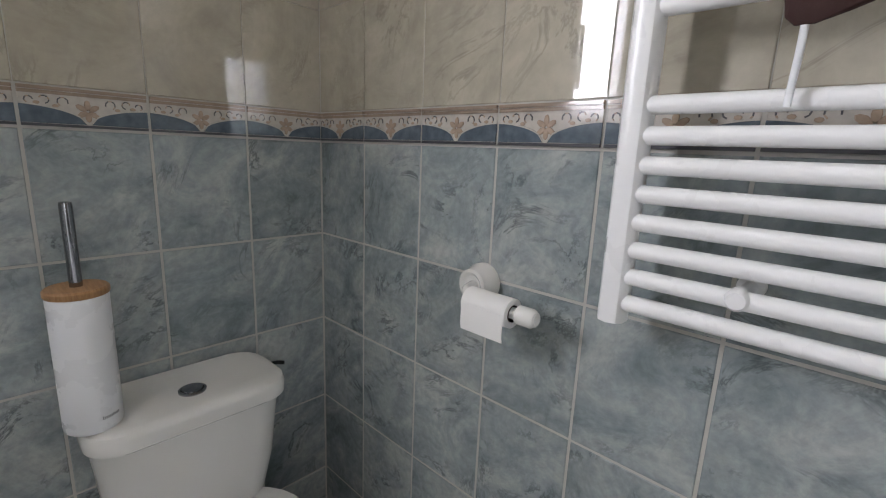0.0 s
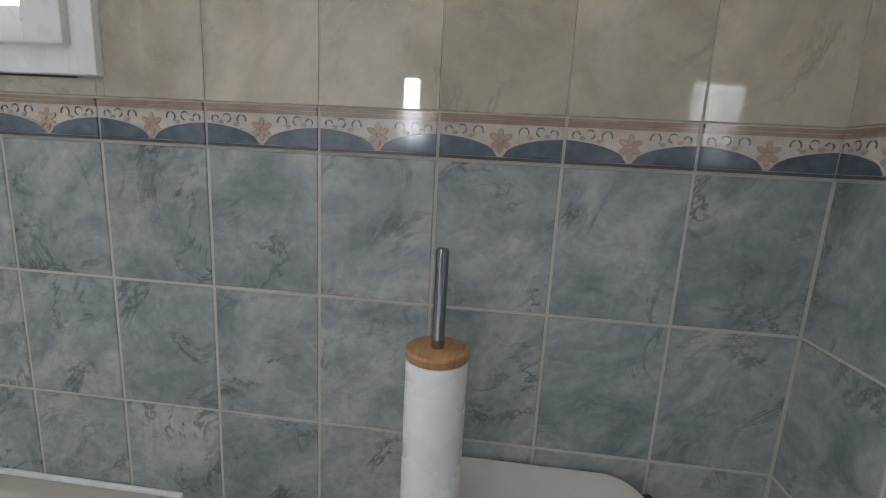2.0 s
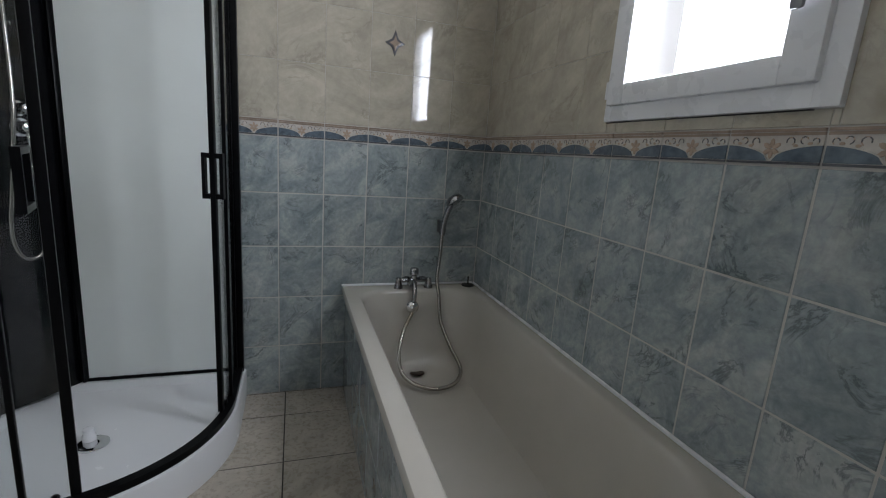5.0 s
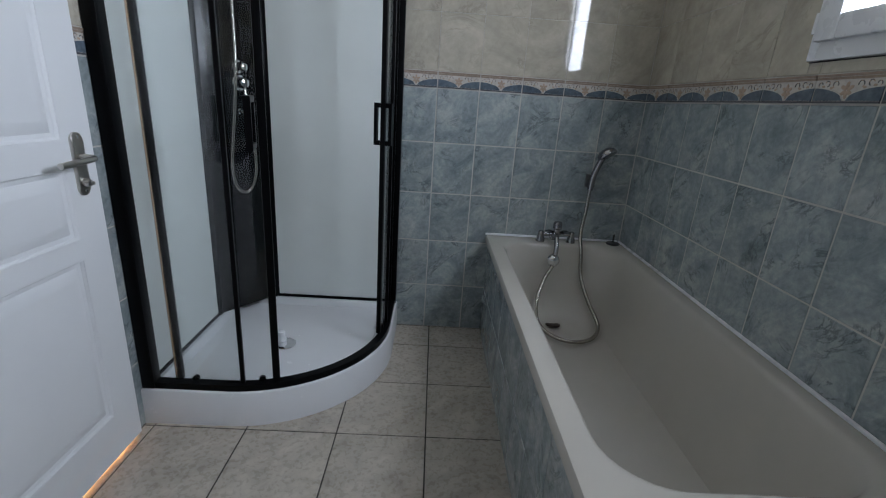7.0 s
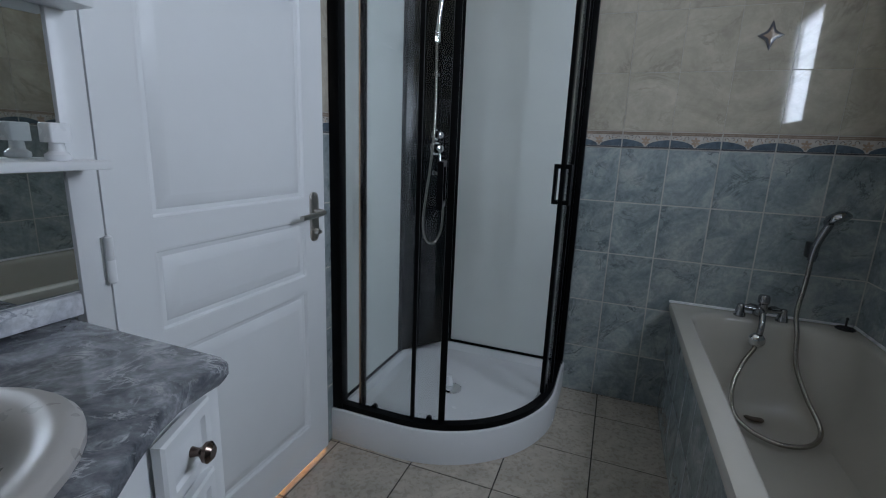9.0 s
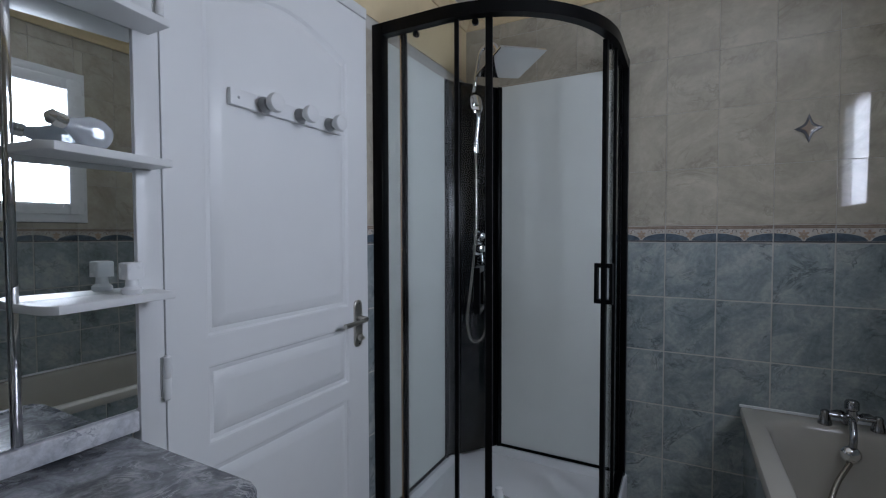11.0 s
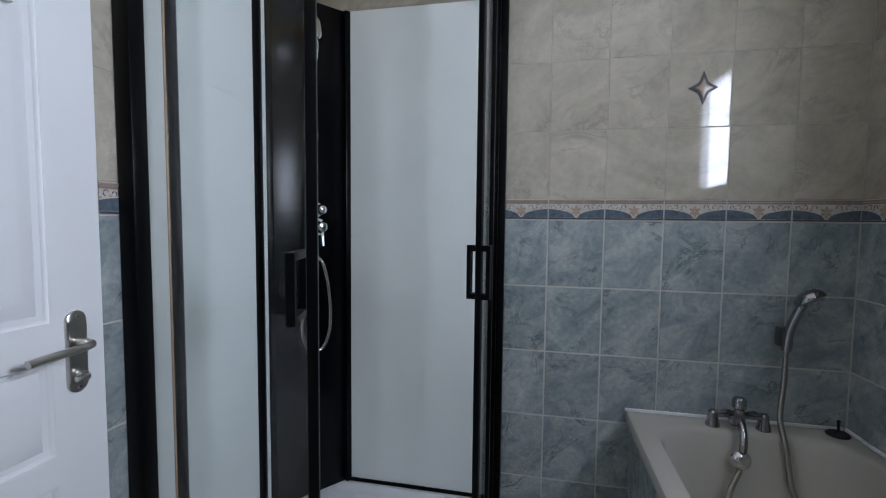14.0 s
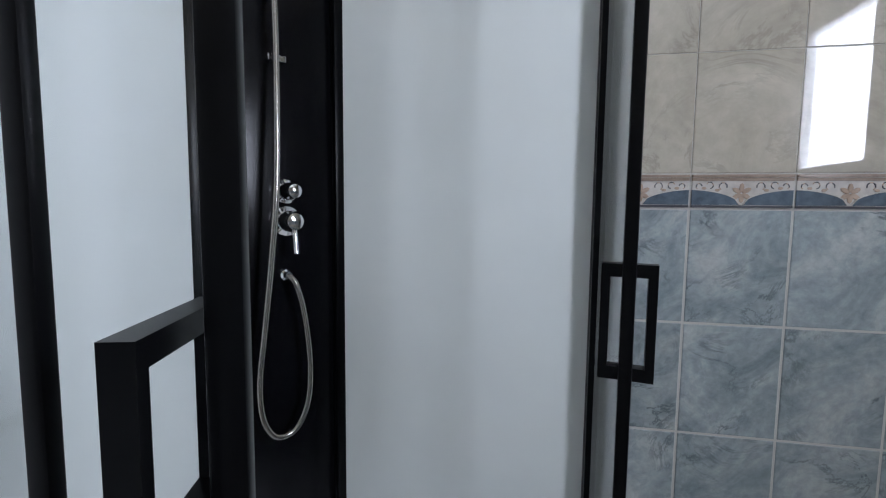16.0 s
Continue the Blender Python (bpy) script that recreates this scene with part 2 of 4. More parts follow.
def tube(points, radius, n=12, closed=False, ribs=0.0):
    """A round tube along a smooth line through the points."""
    pts = smooth_line([Vector(p) for p in points]) if len(points) > 2 else [Vector(p) for p in points]
    rings, up = [], None
    for i, p in enumerate(pts):
        d = (pts[min(i + 1, len(pts) - 1)] - pts[max(i - 1, 0)]).normalized()
        if up is None:
            up = d.orthogonal().normalized()
        up = (up - d * up.dot(d)).normalized()
        side = d.cross(up)
        r = radius * (1 + (ribs if i % 2 else -ribs))
        rings.append([p + r * (math.cos(2 * math.pi * k / n) * up + math.sin(2 * math.pi * k / n) * side) for k in range(n)])
    return loft(rings)


def smooth_line(p, steps=10):
    out = []
    q = [p[0] * 2 - p[1]] + p + [p[-1] * 2 - p[-2]]
    for i in range(1, len(q) - 2):
        a, b, c, d = q[i - 1], q[i], q[i + 1], q[i + 2]
        for s in range(steps):
            t = s / steps
            out.append(0.5 * (2 * b + (c - a) * t + (2 * a - 5 * b + 4 * c - d) * t * t + (3 * b - a - 3 * c + d) * t ** 3))
    return out + [p[-1]]


def prism(outline, z0, z1, bevel=0.0):
    """An upright body over a level outline of (x, y)."""
    bm = loft([[(x, y, z0) for x, y in outline], [(x, y, z1) for x, y in outline]])
    if bevel:
        flat = [e for e in bm.edges if abs(e.verts[0].co.z - e.verts[1].co.z) < 1e-6]
        bmesh.ops.bevel(bm, geom=flat, offset=bevel, segments=3, affect="EDGES", profile=0.5)
    return bm


# ---- structure ----
T = 0.20     # wall thickness
G = 0.0018   # grout set back behind the tiles' faces


def wall(name, boxes, label, material=GROUT):
    bm = bmesh.new()
    for b in boxes:
        box(*b, bm=bm)
    return tagged(obj(name, bm, material), label, "wall", kind="structure")


D0, D1, DH = 0.905, 1.695, 2.09   # door opening
wall_west = wall("wall_west", [(-T, -G, -T, WY0 + .03, 0, H), (-T, -G, WY1 - .03, L + T, 0, H), (-T, -G, WY0 + .03, WY1 - .03, 0, WZ0 + .03), (-T, -G, WY0 + .03, WY1 - .03, WZ1 - .03, H)], "wall of blue and beige marbled tiles with a patterned frieze")
wall_south = wall("wall_south", [(-G, W + G, -T, -G, 0, H)], "end wall of blue and beige marbled tiles behind the bath taps")
wall_north = wall("wall_north", [(-G, W + G, L + G, L + T, 0, H)], "tiled wall that carries the white towel radiator")
wall_east = wall("wall_east", [(W + G, W + T, -T, D0, 0, H), (W + G, W + T, D1, L + T, 0, H), (W + G, W + T, D0, D1, DH, H)], "wall with the white door, tiled below and cream plaster above")
floor = tagged(obj("floor", box(-T, W + T, -T, L + T, -0.15, -0.0015), GROUT_DARK), "cream square floor tiles with dark joints", "floor", kind="structure")
ceiling = tagged(obj("ceiling", box(-T, W + T, -T, L + T, H, H + 0.12), CEIL), "plain off-white painted ceiling", "ceiling", kind="structure")
bm = bmesh.new()
for a, b, along in (((0, 0), (W, 0), "s"), ((W, 0), (W, L), "e"), ((W, L), (0, L), "n"), ((0, L), (0, 0), "w")):
    d = (Vector((b[0], b[1], 0)) - Vector((a[0], a[1], 0)))
    n = Vector((-d.y, d.x, 0)).normalized()
    prof = [(0.0, -0.055), (0.012, -0.055), (0.02, -0.04), (0.04, -0.02), (0.055, -0.012), (0.055, 0.0), (0, 0)]
    loft([[Vector((*q, H)) + n * u + Vector((0, 0, w)) for u, w in prof] for q in (a, b)], bm=bm)
tagged(obj("trim_coving", bm, PLASTER), "cream plaster coving between walls and ceiling", "coving", kind="structure")
glow = new("hall_daylight", bpy.data.lights.new("hall_daylight", "AREA"))
glow.data.size, glow.data.energy, glow.data.color = 0.12, 15.0, (1.0, 0.52, 0.20)
glow.matrix_world = look((W + .16, 1.05, .20), (W - .1, 1.02, -.02))
tagged(obj("trim_plaster", box(W - .0035, W + .0005, 0.0, L, DH + .032, H - .056), PLASTER), "band of cream plaster above the door", "plaster", kind="structure")
# unseen wall added close behind the doorway to keep outside light out
door_backing = tagged(obj("wall_behind_door", box(W + T + .01, W + T + .05, D0 - .3, D1 + .3, 0, H), CEIL), "unseen plain wall added to close the doorway", "wall", kind="structure")

# ---- window ----
win = thing("window_1", "small white casement window above the bath, bright daylight outside", "window", kind="structure", at=(0, (WY0 + WY1) / 2, WZ0))
inv = Matrix.Translation((0, -(WY0 + WY1) / 2, -WZ0))


def ring_bars(x0, x1, y0, y1, z0, z1, south, north, ends, bev):
    bm = bmesh.new()
    box(x0, x1, y0, y0 + south, z0, z1, bev, bm=bm)
    box(x0, x1, y1 - north, y1, z0, z1, bev, bm=bm)
    box(x0, x1, y0 + south - .002, y1 - north + .002, z0, z0 + ends, bev, bm=bm)
    box(x0, x1, y0 + south - .002, y1 - north + .002, z1 - ends, z1, bev, bm=bm)
    return shifted(bm, inv)


part("window_frame", ring_bars(-0.07, 0.014, WY0, WY1, WZ0, WZ1, 0.030, 0.052, 0.052, 0.003), PVC, win)
sash = part("sash", ring_bars(-0.055, 0.030, WY0 + .020, WY1 - .042, WZ0 + .045, WZ1 - .045, 0.070, 0.075, 0.060, 0.006), PVC, win)
part("pane", shifted(box(-0.032, -0.026, WY0 + .088, WY1 - .115, WZ0 + .100, WZ1 - .100), inv), WINDOW_GLASS, win).visible_shadow = False
bm = box(0.030, 0.040, WY1 - .096, WY1 - .070, 1.755, 1.825, 0.004)
box(0.040, 0.062, WY1 - .091, WY1 - .075, 1.780, 1.800, 0.003, bm=bm)
box(0.052, 0.064, WY1 - .096, WY1 - .070, 1.530, 1.805, 0.006, bm=bm)
part("handle", shifted(bm, inv), PALE_STEEL, win, "grey lever handle")
for z in (WZ0 + .09, WZ1 - .09):
    part("hinge", shifted(shifted(turned([(.006, 0), (.007, .005), (.007, .045), (.006, .05)], 12), Matrix.Translation((.022, WY0 + .014, z - .025))), inv), PVC, win)
bm = box(0.0, 0.0012, WY0, WY1 - .05, WZ0 - .0035, WZ0 - .0005)
part("seal", shifted(bm, inv), RUBBER, win, "dark open joint under the frame")

bm = box(-1.62, -1.60, -3.0, 5.5, -0.15, 5.0)
SKYGLOW = bpy.data.materials.new("bright_sky")
SKYGLOW.use_nodes = True
bsdf(SKYGLOW).inputs["Base Color"].default_value = (0, 0, 0, 1)
bsdf(SKYGLOW).inputs["Emission Color"].default_value = (0.95, 0.98, 1.0, 1)
bsdf(SKYGLOW).inputs["Emission Strength"].default_value = 7.0
tagged(obj("backdrop", bm, SKYGLOW), "blank bright sky outside the window", "sky", kind="structure")

# ---- door ----
door = thing("door_1", "closed white panelled interior door", "door", kind="structure", at=(W, (D0 + D1) / 2, 0))
dinv = Matrix.Translation((-W, -(D0 + D1) / 2, 0))
F = 1.974   # leaf's inner face
LY0, LY1 = 0.925, 1.676


def raised_panel(y0, y1, z0, z1, arch=0.0):
    """Moulded frame and raised field of a door panel, facing -x."""
    def outline(inset, x):
        a, b, c, d = y0 + inset, y1 - inset, z0 + inset, z1 - inset
        pts = [(x, a, c), (x, b, c)]
        n = 14
        for i in range(n + 1):
            u = i / n
            pts.append((x, b + (a - b) * u, d - arch * (1 - math.sin(math.pi * u))))
        return pts
    return loft([outline(-0.004, F - .0005), outline(0.0, F + .001), outline(0.006, F + .008), outline(0.017, F + .010), outline(0.021, F + .007), outline(0.045, F - .0005), outline(0.050, F - .001)], False, True)


PANELS = [(1.035, 1.572, 1.035, 1.955, 0.07), (1.035, 1.572, 0.762, 0.957, 0.0), (1.035, 1.572, 0.17, 0.70, 0.0)]
bm = bmesh.new()
for y0, y1, z0, z1 in ((LY0, 1.035, .020, 2.078), (1.572, LY1, .020, 2.078), (1.035, 1.572, .020, .17), (1.035, 1.572, .70, .762), (1.035, 1.572, .957, 1.035)):
    box(F, F + .036, y0, y1, z0, z1, bm=bm)
# arched head of the upper panel
n = 14
pts = []
for i in range(n + 1):
    u = i / n
    pts.append((1.572 + (1.035 - 1.572) * u, 1.955 - .07 * (1 - math.sin(math.pi * u))))
for (ya, za), (yb, zb) in zip(pts, pts[1:]):
    loft([[(x, ya, za), (x, yb, zb), (x, yb, 2.078), (x, ya, 2.078)] for x in (F, F + .036)], bm=bm)
part("leaf", shifted(bm, dinv), DOOR_WHITE, door)
for y0, y1, z0, z1, ar in PANELS:
    bm = raised_panel(y0, y1, z0, z1, ar)
    part("panel", shifted(bm, dinv), DOOR_WHITE, door)
bm = bmesh.new()
for y0, y1, z0, z1 in ((LY1 + .004, D1 + .040, 0, DH + .03), (LY0 - .004, LY1 + .004, 2.082, DH + .03)):
    box(F - .002, W + .08, y0, y1, z0, z1, .003, bm=bm)
box(W + .012, W + .08, D0, LY0 + .014, 0, DH + .03, .002, bm=bm)
part("door_frame", shifted(bm, dinv), FRAME_WHITE, door, "chipped white painted frame")
for z in (0.32, 0.965, 1.825):
    bm = shifted(turned([(.004, -.004), (.0085, 0), (.0085, .045), (.0075, .047), (.0085, .049), (.0085, .095), (.004, .1)], 14), Matrix.Translation((F - .012, LY1 + .006, z - .05)))
    box(F - .006, F + .001, LY1 - .004, LY1 + .016, z - .045, z + .045, .001, bm=bm)
    part("hinge", shifted(bm, dinv), FRAME_WHITE, door)
HY = 0.988
bm = loft([[(F - d, HY + y * k, .965 + z * k) for z, y, _ in rrect(0, 0, .086, .021, .0205, 0, 8)] for d, k in ((0, 1), (.006, 1), (.009, .9))])
plate = part("handle_plate", shifted(bm, dinv), STEEL, door, "brushed nickel lever handle on a long plate")
part("lever", shifted(tube([(F - .008, HY, .985), (F - .04, HY, .985), (F - .052, HY + .015, .984), (F - .054, HY + .06, .982), (F - .05, HY + .125, .978)], .0085), dinv), STEEL, plate)
bm = shifted(turned([(.011, 0), (.011, .012), (.008, .016)], 20), Matrix.Translation((F - .008, HY, .915)) @ pose(0, 0, 0, 0, -90, 0))
box(F - .034, F - .022, HY - .006, HY + .024, .908, .920, .004, bm=bm)
part("lock_knob", shifted(bm, dinv), STEEL, plate)
for z in (.891, 1.039):
    part("screw", shifted(shifted(turned([(.004, 0), (.003, .0015)], 12), Matrix.Translation((F - .0088, HY, z)) @ pose(0, 0, 0, 0, -90, 0)), dinv), CHROME, plate)

# coat rack on the door
rack = thing("coat_rack", "white wooden coat rack with three knobs on the door", "coat rack", at=(F - .001, 1.295, 1.647))
part("bar", box(-.016, 0, -.215, .215, -.022, .022, .003), FRAME_WHITE, rack)
for y in (.110, -.022, -.150):
    k = part("knob", shifted(turned([(.013, 0), (.011, .02), (.013, .028), (.024, .036), (.027, .046), (.024, .056), (.012, .061)], 24), Matrix.Translation((-.016, y, 0)) @ pose(0, 0, 0, 0, -90, 0)), FRAME_WHITE, rack)
    part("collar", shifted(turned([(.022, 0), (.022, .004), (.017, .018), (.013, .02)], 24), Matrix.Translation((-.016, y, 0)) @ pose(0, 0, 0, 0, -90, 0)), PALE_STEEL, k, "grey metal collar")
for y in (.19, -.2):
    part("screw", shifted(turned([(.004, 0), (.003, .0012)], 12), Matrix.Translation((-.016, y, 0)) @ pose(0, 0, 0, 0, -90, 0)), PALE_STEEL, rack)

# ---- bath ----
BX, BY, BZ = 0.707, 1.715, 0.552
bath = thing("bathtub", "cream enamelled bathtub with a tiled side panel", "bathtub", at=(BX / 2, BY / 2, 0))
binv = Matrix.Translation((-BX / 2, -BY / 2, 0))
cx, cy = BX / 2, BY / 2
ix, iy = cx - .008, cy - .005
rings = [rrect(cx, cy, cx - .002, cy - .002, .012, BZ - .035), rrect(cx, cy, cx - .002, cy - .002, .012, BZ - .012), rrect(cx, cy, cx - .006, cy - .006, .014, BZ - .003), rrect(cx, cy, cx - .014, cy - .014, .016, BZ)]
for dx, dy, r, z in ((.298, .775, .12, BZ - .001), (.290, .766, .14, BZ - .006), (.283, .757, .15, BZ - .02), (.272, .735, .16, .45), (.255, .70, .17, .32), (.235, .655, .17, .22), (.20, .60, .15, .172), (.14, .53, .12, .158), (.05, .4, .05, .152)):
    rings.append(rrect(ix, iy, dx, dy, r, z))
part("basin", shifted(loft(rings, False, True), binv), ENAMEL, bath)
panel = part("side_panel", shifted(box(BX - .035, BX - .022, .001, BY - .02, 0, BZ - .03), binv), GROUT, bath, "blue marbled tile side panel")
end_panel = part("end_panel", shifted(box(.001, BX - .036, BY - .034, BY - .021, 0, BZ - .03), binv), GROUT, bath)
part("drain", shifted(turned([(.036, .0), (.036, .004), (.028, .007), (.012, .005)], 28), binv @ Matrix.Translation((.362, .255, .176)) @ pose(0, 0, 0, 10, 0, 0)), DARK_KNOB, bath, "dark round drain")
bm = bmesh.new()
box(.0, .010, .006, BY, BZ - .004, BZ + .008, .004, bm=bm)
box(.011, BX, .0, .010, BZ - .004, BZ + .008, .004, bm=bm)
part("sealant", shifted(bm, binv), PVC, bath, "white sealant bead along the walls")

pop = thing("waste_plunger", "black pop-up waste knob on the bath rim", "waste knob", at=(.055, .055, BZ))
part("rosette", turned([(.032, 0), (.034, .003), (.030, .008), (.010, .011)], 28), RUBBER, pop)
part("stem", turned([(.004, .009), (.004, .04), (.006, .046), (.003, .052)], 12), RUBBER, pop)

tap = thing("bath_mixer_tap", "chrome two-handle bath mixer with a spout", "tap", at=(.356, .055, BZ))
for s in (-1, 1):
    part("pillar", shifted(turned([(.023, 0), (.022, .010), (.014, .040), (.015, .048), (.010, .054)], 20), Matrix.Translation((s * .078, .012, 0))), DARK_CHROME, tap)
part("body", shifted(turned([(.008, -.078), (.008, -.02), (.017, -.016), (.017, .016), (.008, .02), (.008, .078)], 20), Matrix.Translation((0, .014, .040)) @ pose(0, 0, 0, 0, 90, 0)), DARK_CHROME, tap)
part("mixer_block", shifted(turned([(.015, .028), (.017, .045), (.016, .066), (.022, .072), (.022, .098), (.017, .105), (.006, .107)], 24), Matrix.Translation((0, .016, 0))), DARK_CHROME, tap)
for s in (-1, 1):
    wing = [[(s * x, .020 + u * k, z + w * k) for u, w in ((-.014, 0), (0, -.006), (.014, 0), (0, .007))] for x, z, k in ((.018, .052, .6), (.030, .056, 1.0), (.046, .058, .9), (.066, .054, .15))]
    part("lever", loft(wing), DARK_CHROME, tap)
part("spout", tube([(.006, .02, .040), (.008, .06, .030), (.012, .09, -.01), (.016, .098, -.045)], .012, 14), DARK_CHROME, tap)
part("side_knob", shifted(turned([(.010, 0), (.018, .006), (.018, .018), (.012, .024)], 20), Matrix.Translation((.022, .028, .028)) @ pose(0, 0, 0, -70, 0, 0)), DARK_CHROME, tap)
part("spray_cap", shifted(turned([(.032, 0), (.033, .005), (.028, .014), (.018, .022), (.006, .024)], 28), Matrix.Translation((.020, .092, -.075)) @ pose(0, 0, 0, -80, 0, 0)), CHROME, tap)

hand = thing("hand_shower", "chrome hand shower hanging in a wall holder above the bath", "hand shower", at=(0.215, 0.0, 0.867))
part("wall_holder", box(-.018, .018, .001, .052, -.036, .030, .006), DARK_PLASTIC, hand, "dark grey plastic holder")
part("handle", tube([(0, .045, -.045), (-.004, .050, .02), (-.016, .060, .075), (-.030, .066, .115)], .0145), DARK_CHROME, hand)
aim = Vector((-.42, .42, -.80)).to_track_quat("Z", "Y").to_matrix().to_4x4()
part("head", shifted(turned([(.012, -.026), (.030, -.022), (.044, -.008), (.047, .005), (.045, .012), (.036, .014), (.010, .013)], 32), Matrix.Translation((-.045, .070, .135)) @ aim), DARK_CHROME, hand)
part("hose", tube([(0.0, 0.045, -0.037), (0.007, 0.058, -0.147), (0.021, 0.078, -0.267), (0.017, 0.118, -0.352), (0.011, 0.155, -0.467), (-0.02, 0.225, -0.568), (-0.055, 0.31, -0.655), (0.0, 0.395, -0.681), (0.1, 0.425, -0.686), (0.185, 0.375, -0.683), (0.237, 0.31, -0.652), (0.243, 0.255, -0.572), (0.21, 0.195, -0.491), (0.165, 0.16, -0.417)], .0092, 12), HOSE, hand, "ribbed steel hose")

# ---- shower cubicle ----
SX, SY, SR = 1.150, 0.862, 0.56
TRAY = 0.142
STOP = 2.095


def curve_line(inset, n=28):
    """The quadrant's front from the east wall to the south wall."""
    r = SR - inset
    cx, cy = SX + SR, SY - SR
    pts = [(W, SY - inset)]
    for i in range(n + 1):
        a = radians(90 + 90 * i / n)
        pts.append((cx + r * math.cos(a), cy + r * math.sin(a)))
    return pts + [(SX + inset, 0.0)]


def along(inset, s):
    """A place on the curve, s metres along it from the east wall, and its heading in degrees."""
    pts = curve_line(inset, 60)
    for (ax, ay), (bx, by) in zip(pts, pts[1:]):
        d = math.hypot(bx - ax, by - ay)
        if s <= d:
            u = s / d
            return ax + (bx - ax) * u, ay + (by - ay) * u, math.degrees(math.atan2(by - ay, bx - ax))
        s -= d
    return bx, by, math.degrees(math.atan2(by - ay, bx - ax))


def strip(i0, i1, z0, z1, s0=None, s1=None):
    """A curved strip between two insets."""
    if s0 is None:
        a, b = curve_line(i0), curve_line(i1)
    else:
        n = 20
        a = [along(i0, s0 + (s1 - s0) * k / n)[:2] for k in range(n + 1)]
        b = [along(i1, s0 + (s1 - s0) * k / n)[:2] for k in range(n + 1)]
    return loft([[(*p, z0), (*q, z0), (*q, z1), (*p, z1)] for p, q in zip(a, b)])


def upright(inset, s, w, d, z0, z1, bev=.003):
    x, y, a = along(inset, s)
    return shifted(box(-w / 2, w / 2, -d / 2, d / 2, z0, z1, bev), pose(x, y, 0, 0, 0, a))


shower = thing("shower_cubicle", "quadrant shower cubicle with black frame and clear sliding doors", "shower", at=(1.6, .4, 0))
sinv = Matrix.Translation((-1.6, -.4, 0))
outer = curve_line(0.0)
corner = [(W, 0.0)]


def inset_ring(k, z):
    return [(*p, z) for p in curve_line(k)[:]] + [(W - (0.0 if k < .03 else .035), (0.0 if k < .03 else .035), z)]


def tray_ring(k, z, back=0.0):
    pts = curve_line(k)
    pts = [(W - back, pts[0][1])] + pts[1:-1] + [(pts[-1][0], back)]
    return [(*p, z) for p in pts] + [(W - back, back, z)]


bm = loft([tray_ring(.0, 0), tray_ring(.0, TRAY - .008), tray_ring(.003, TRAY - .002), tray_ring(.008, TRAY), tray_ring(.06, TRAY, .03), tray_ring(.068, TRAY - .004, .034), tray_ring(.085, TRAY - .032, .045), tray_ring(.10, TRAY - .036, .06), tray_ring(.3, TRAY - .044, .25)])
tray = part("tray", shifted(bm, sinv), ACRYLIC, shower, "white acrylic shower tray")
part("drain", shifted(turned([(.052, 0), (.052, .004), (.045, .008), (.02, .006)], 32), sinv @ Matrix.Translation((1.628, .435, TRAY - .041))), CHROME, tray)
part("drain_cap", shifted(turned([(.022, 0), (.022, .018), (.018, .024), (.018, .045), (.010, .05)], 24), sinv @ Matrix.Translation((1.645, .412, TRAY - .034))), ACRYLIC, tray)
part("bottom_rail", shifted(strip(.012, .046, TRAY + .001, TRAY + .026), sinv), BLACK, shower)
part("top_rail", shifted(strip(.010, .048, STOP - .045, STOP), sinv), BLACK, shower)
part("wall_profile", shifted(box(W - .046, W - .001, SY - .052, SY - .008, TRAY + .001, STOP, .003), sinv), BLACK, shower)
part("wall_profile", shifted(box(SX + .008, SX + .052, .001, .034, TRAY + .001, STOP, .003), sinv), BLACK, shower)
total = (W - SX - SR) + SR * math.pi / 2 + (SY - SR)
Z0, Z1 = TRAY + .026, STOP - .045
# seal strip; its coppery tone is a painted reflection of warm hall light
part("seal_strip", shifted(upright(.040, .1145, .009, .014, Z0, Z1), sinv), WARM_SEAL, shower, "satin seal strip coloured with the hall's warm reflection")
# fixed panes by the walls, then the two sliding doors
S_FIX0, S_FIX1 = .352, 1.13
part("fixed_pane", shifted(strip(.030, .035, Z0, Z1, .03, S_FIX0), sinv), PANE, shower).visible_shadow = False
part("fixed_pane", shifted(strip(.030, .035, Z0, Z1, S_FIX1, total - .03), sinv), PANE, shower).visible_shadow = False
part("fixed_pane_edge", shifted(upright(.032, S_FIX0, .016, .014, Z0, Z1), sinv), BLACK, shower)
part("fixed_pane_edge", shifted(upright(.032, S_FIX1, .016, .014, Z0, Z1), sinv), BLACK, shower)


def sliding_door(s0, s1, lead, pull, reach):
    d = part("sliding_door", shifted(strip(.0405, .0455, Z0, Z1, s0, s1), sinv), PANE, shower)
    d.visible_shadow = False
    part("edge_strip", shifted(upright(.043, s0, .016 if lead != s0 else .026, .018, Z0 + .003, Z1 - .003), sinv), BLACK, d)
    part("edge_strip", shifted(upright(.043, s1, .016 if lead != s1 else .026, .018, Z0 + .003, Z1 - .003), sinv), BLACK, d)
    x, y, a = along(.043, lead + pull)
    for sd in (-1, 1):
        o, n = sd * (reach + .006), sd * (reach - .006)
        bow = [(0, 1.011), (o, 1.011), (o, 1.172), (0, 1.172), (0, 1.154), (n, 1.154), (n, 1.029), (0, 1.029)]
        bm = loft([[(u, p, q) for p, q in bow] for u in (-.010, .010)])
        part("handle", shifted(bm, sinv @ pose(x, y, 0, 0, 0, a)), BLACK, d, "black square pull handle", smooth=False)
    for s in (s0 + .05, s1 - .05):
        for z in (Z0 + .004, Z1 - .012):
            x, y, a = along(.047, s)
            part("roller", shifted(shifted(turned([(.009, -.008), (.012, -.004), (.012, .008), (.009, .010)], 16), pose(0, 0, 0, 90, 0, 0)), sinv @ pose(x, y, z, 0, 0, a)), BLACK, d)


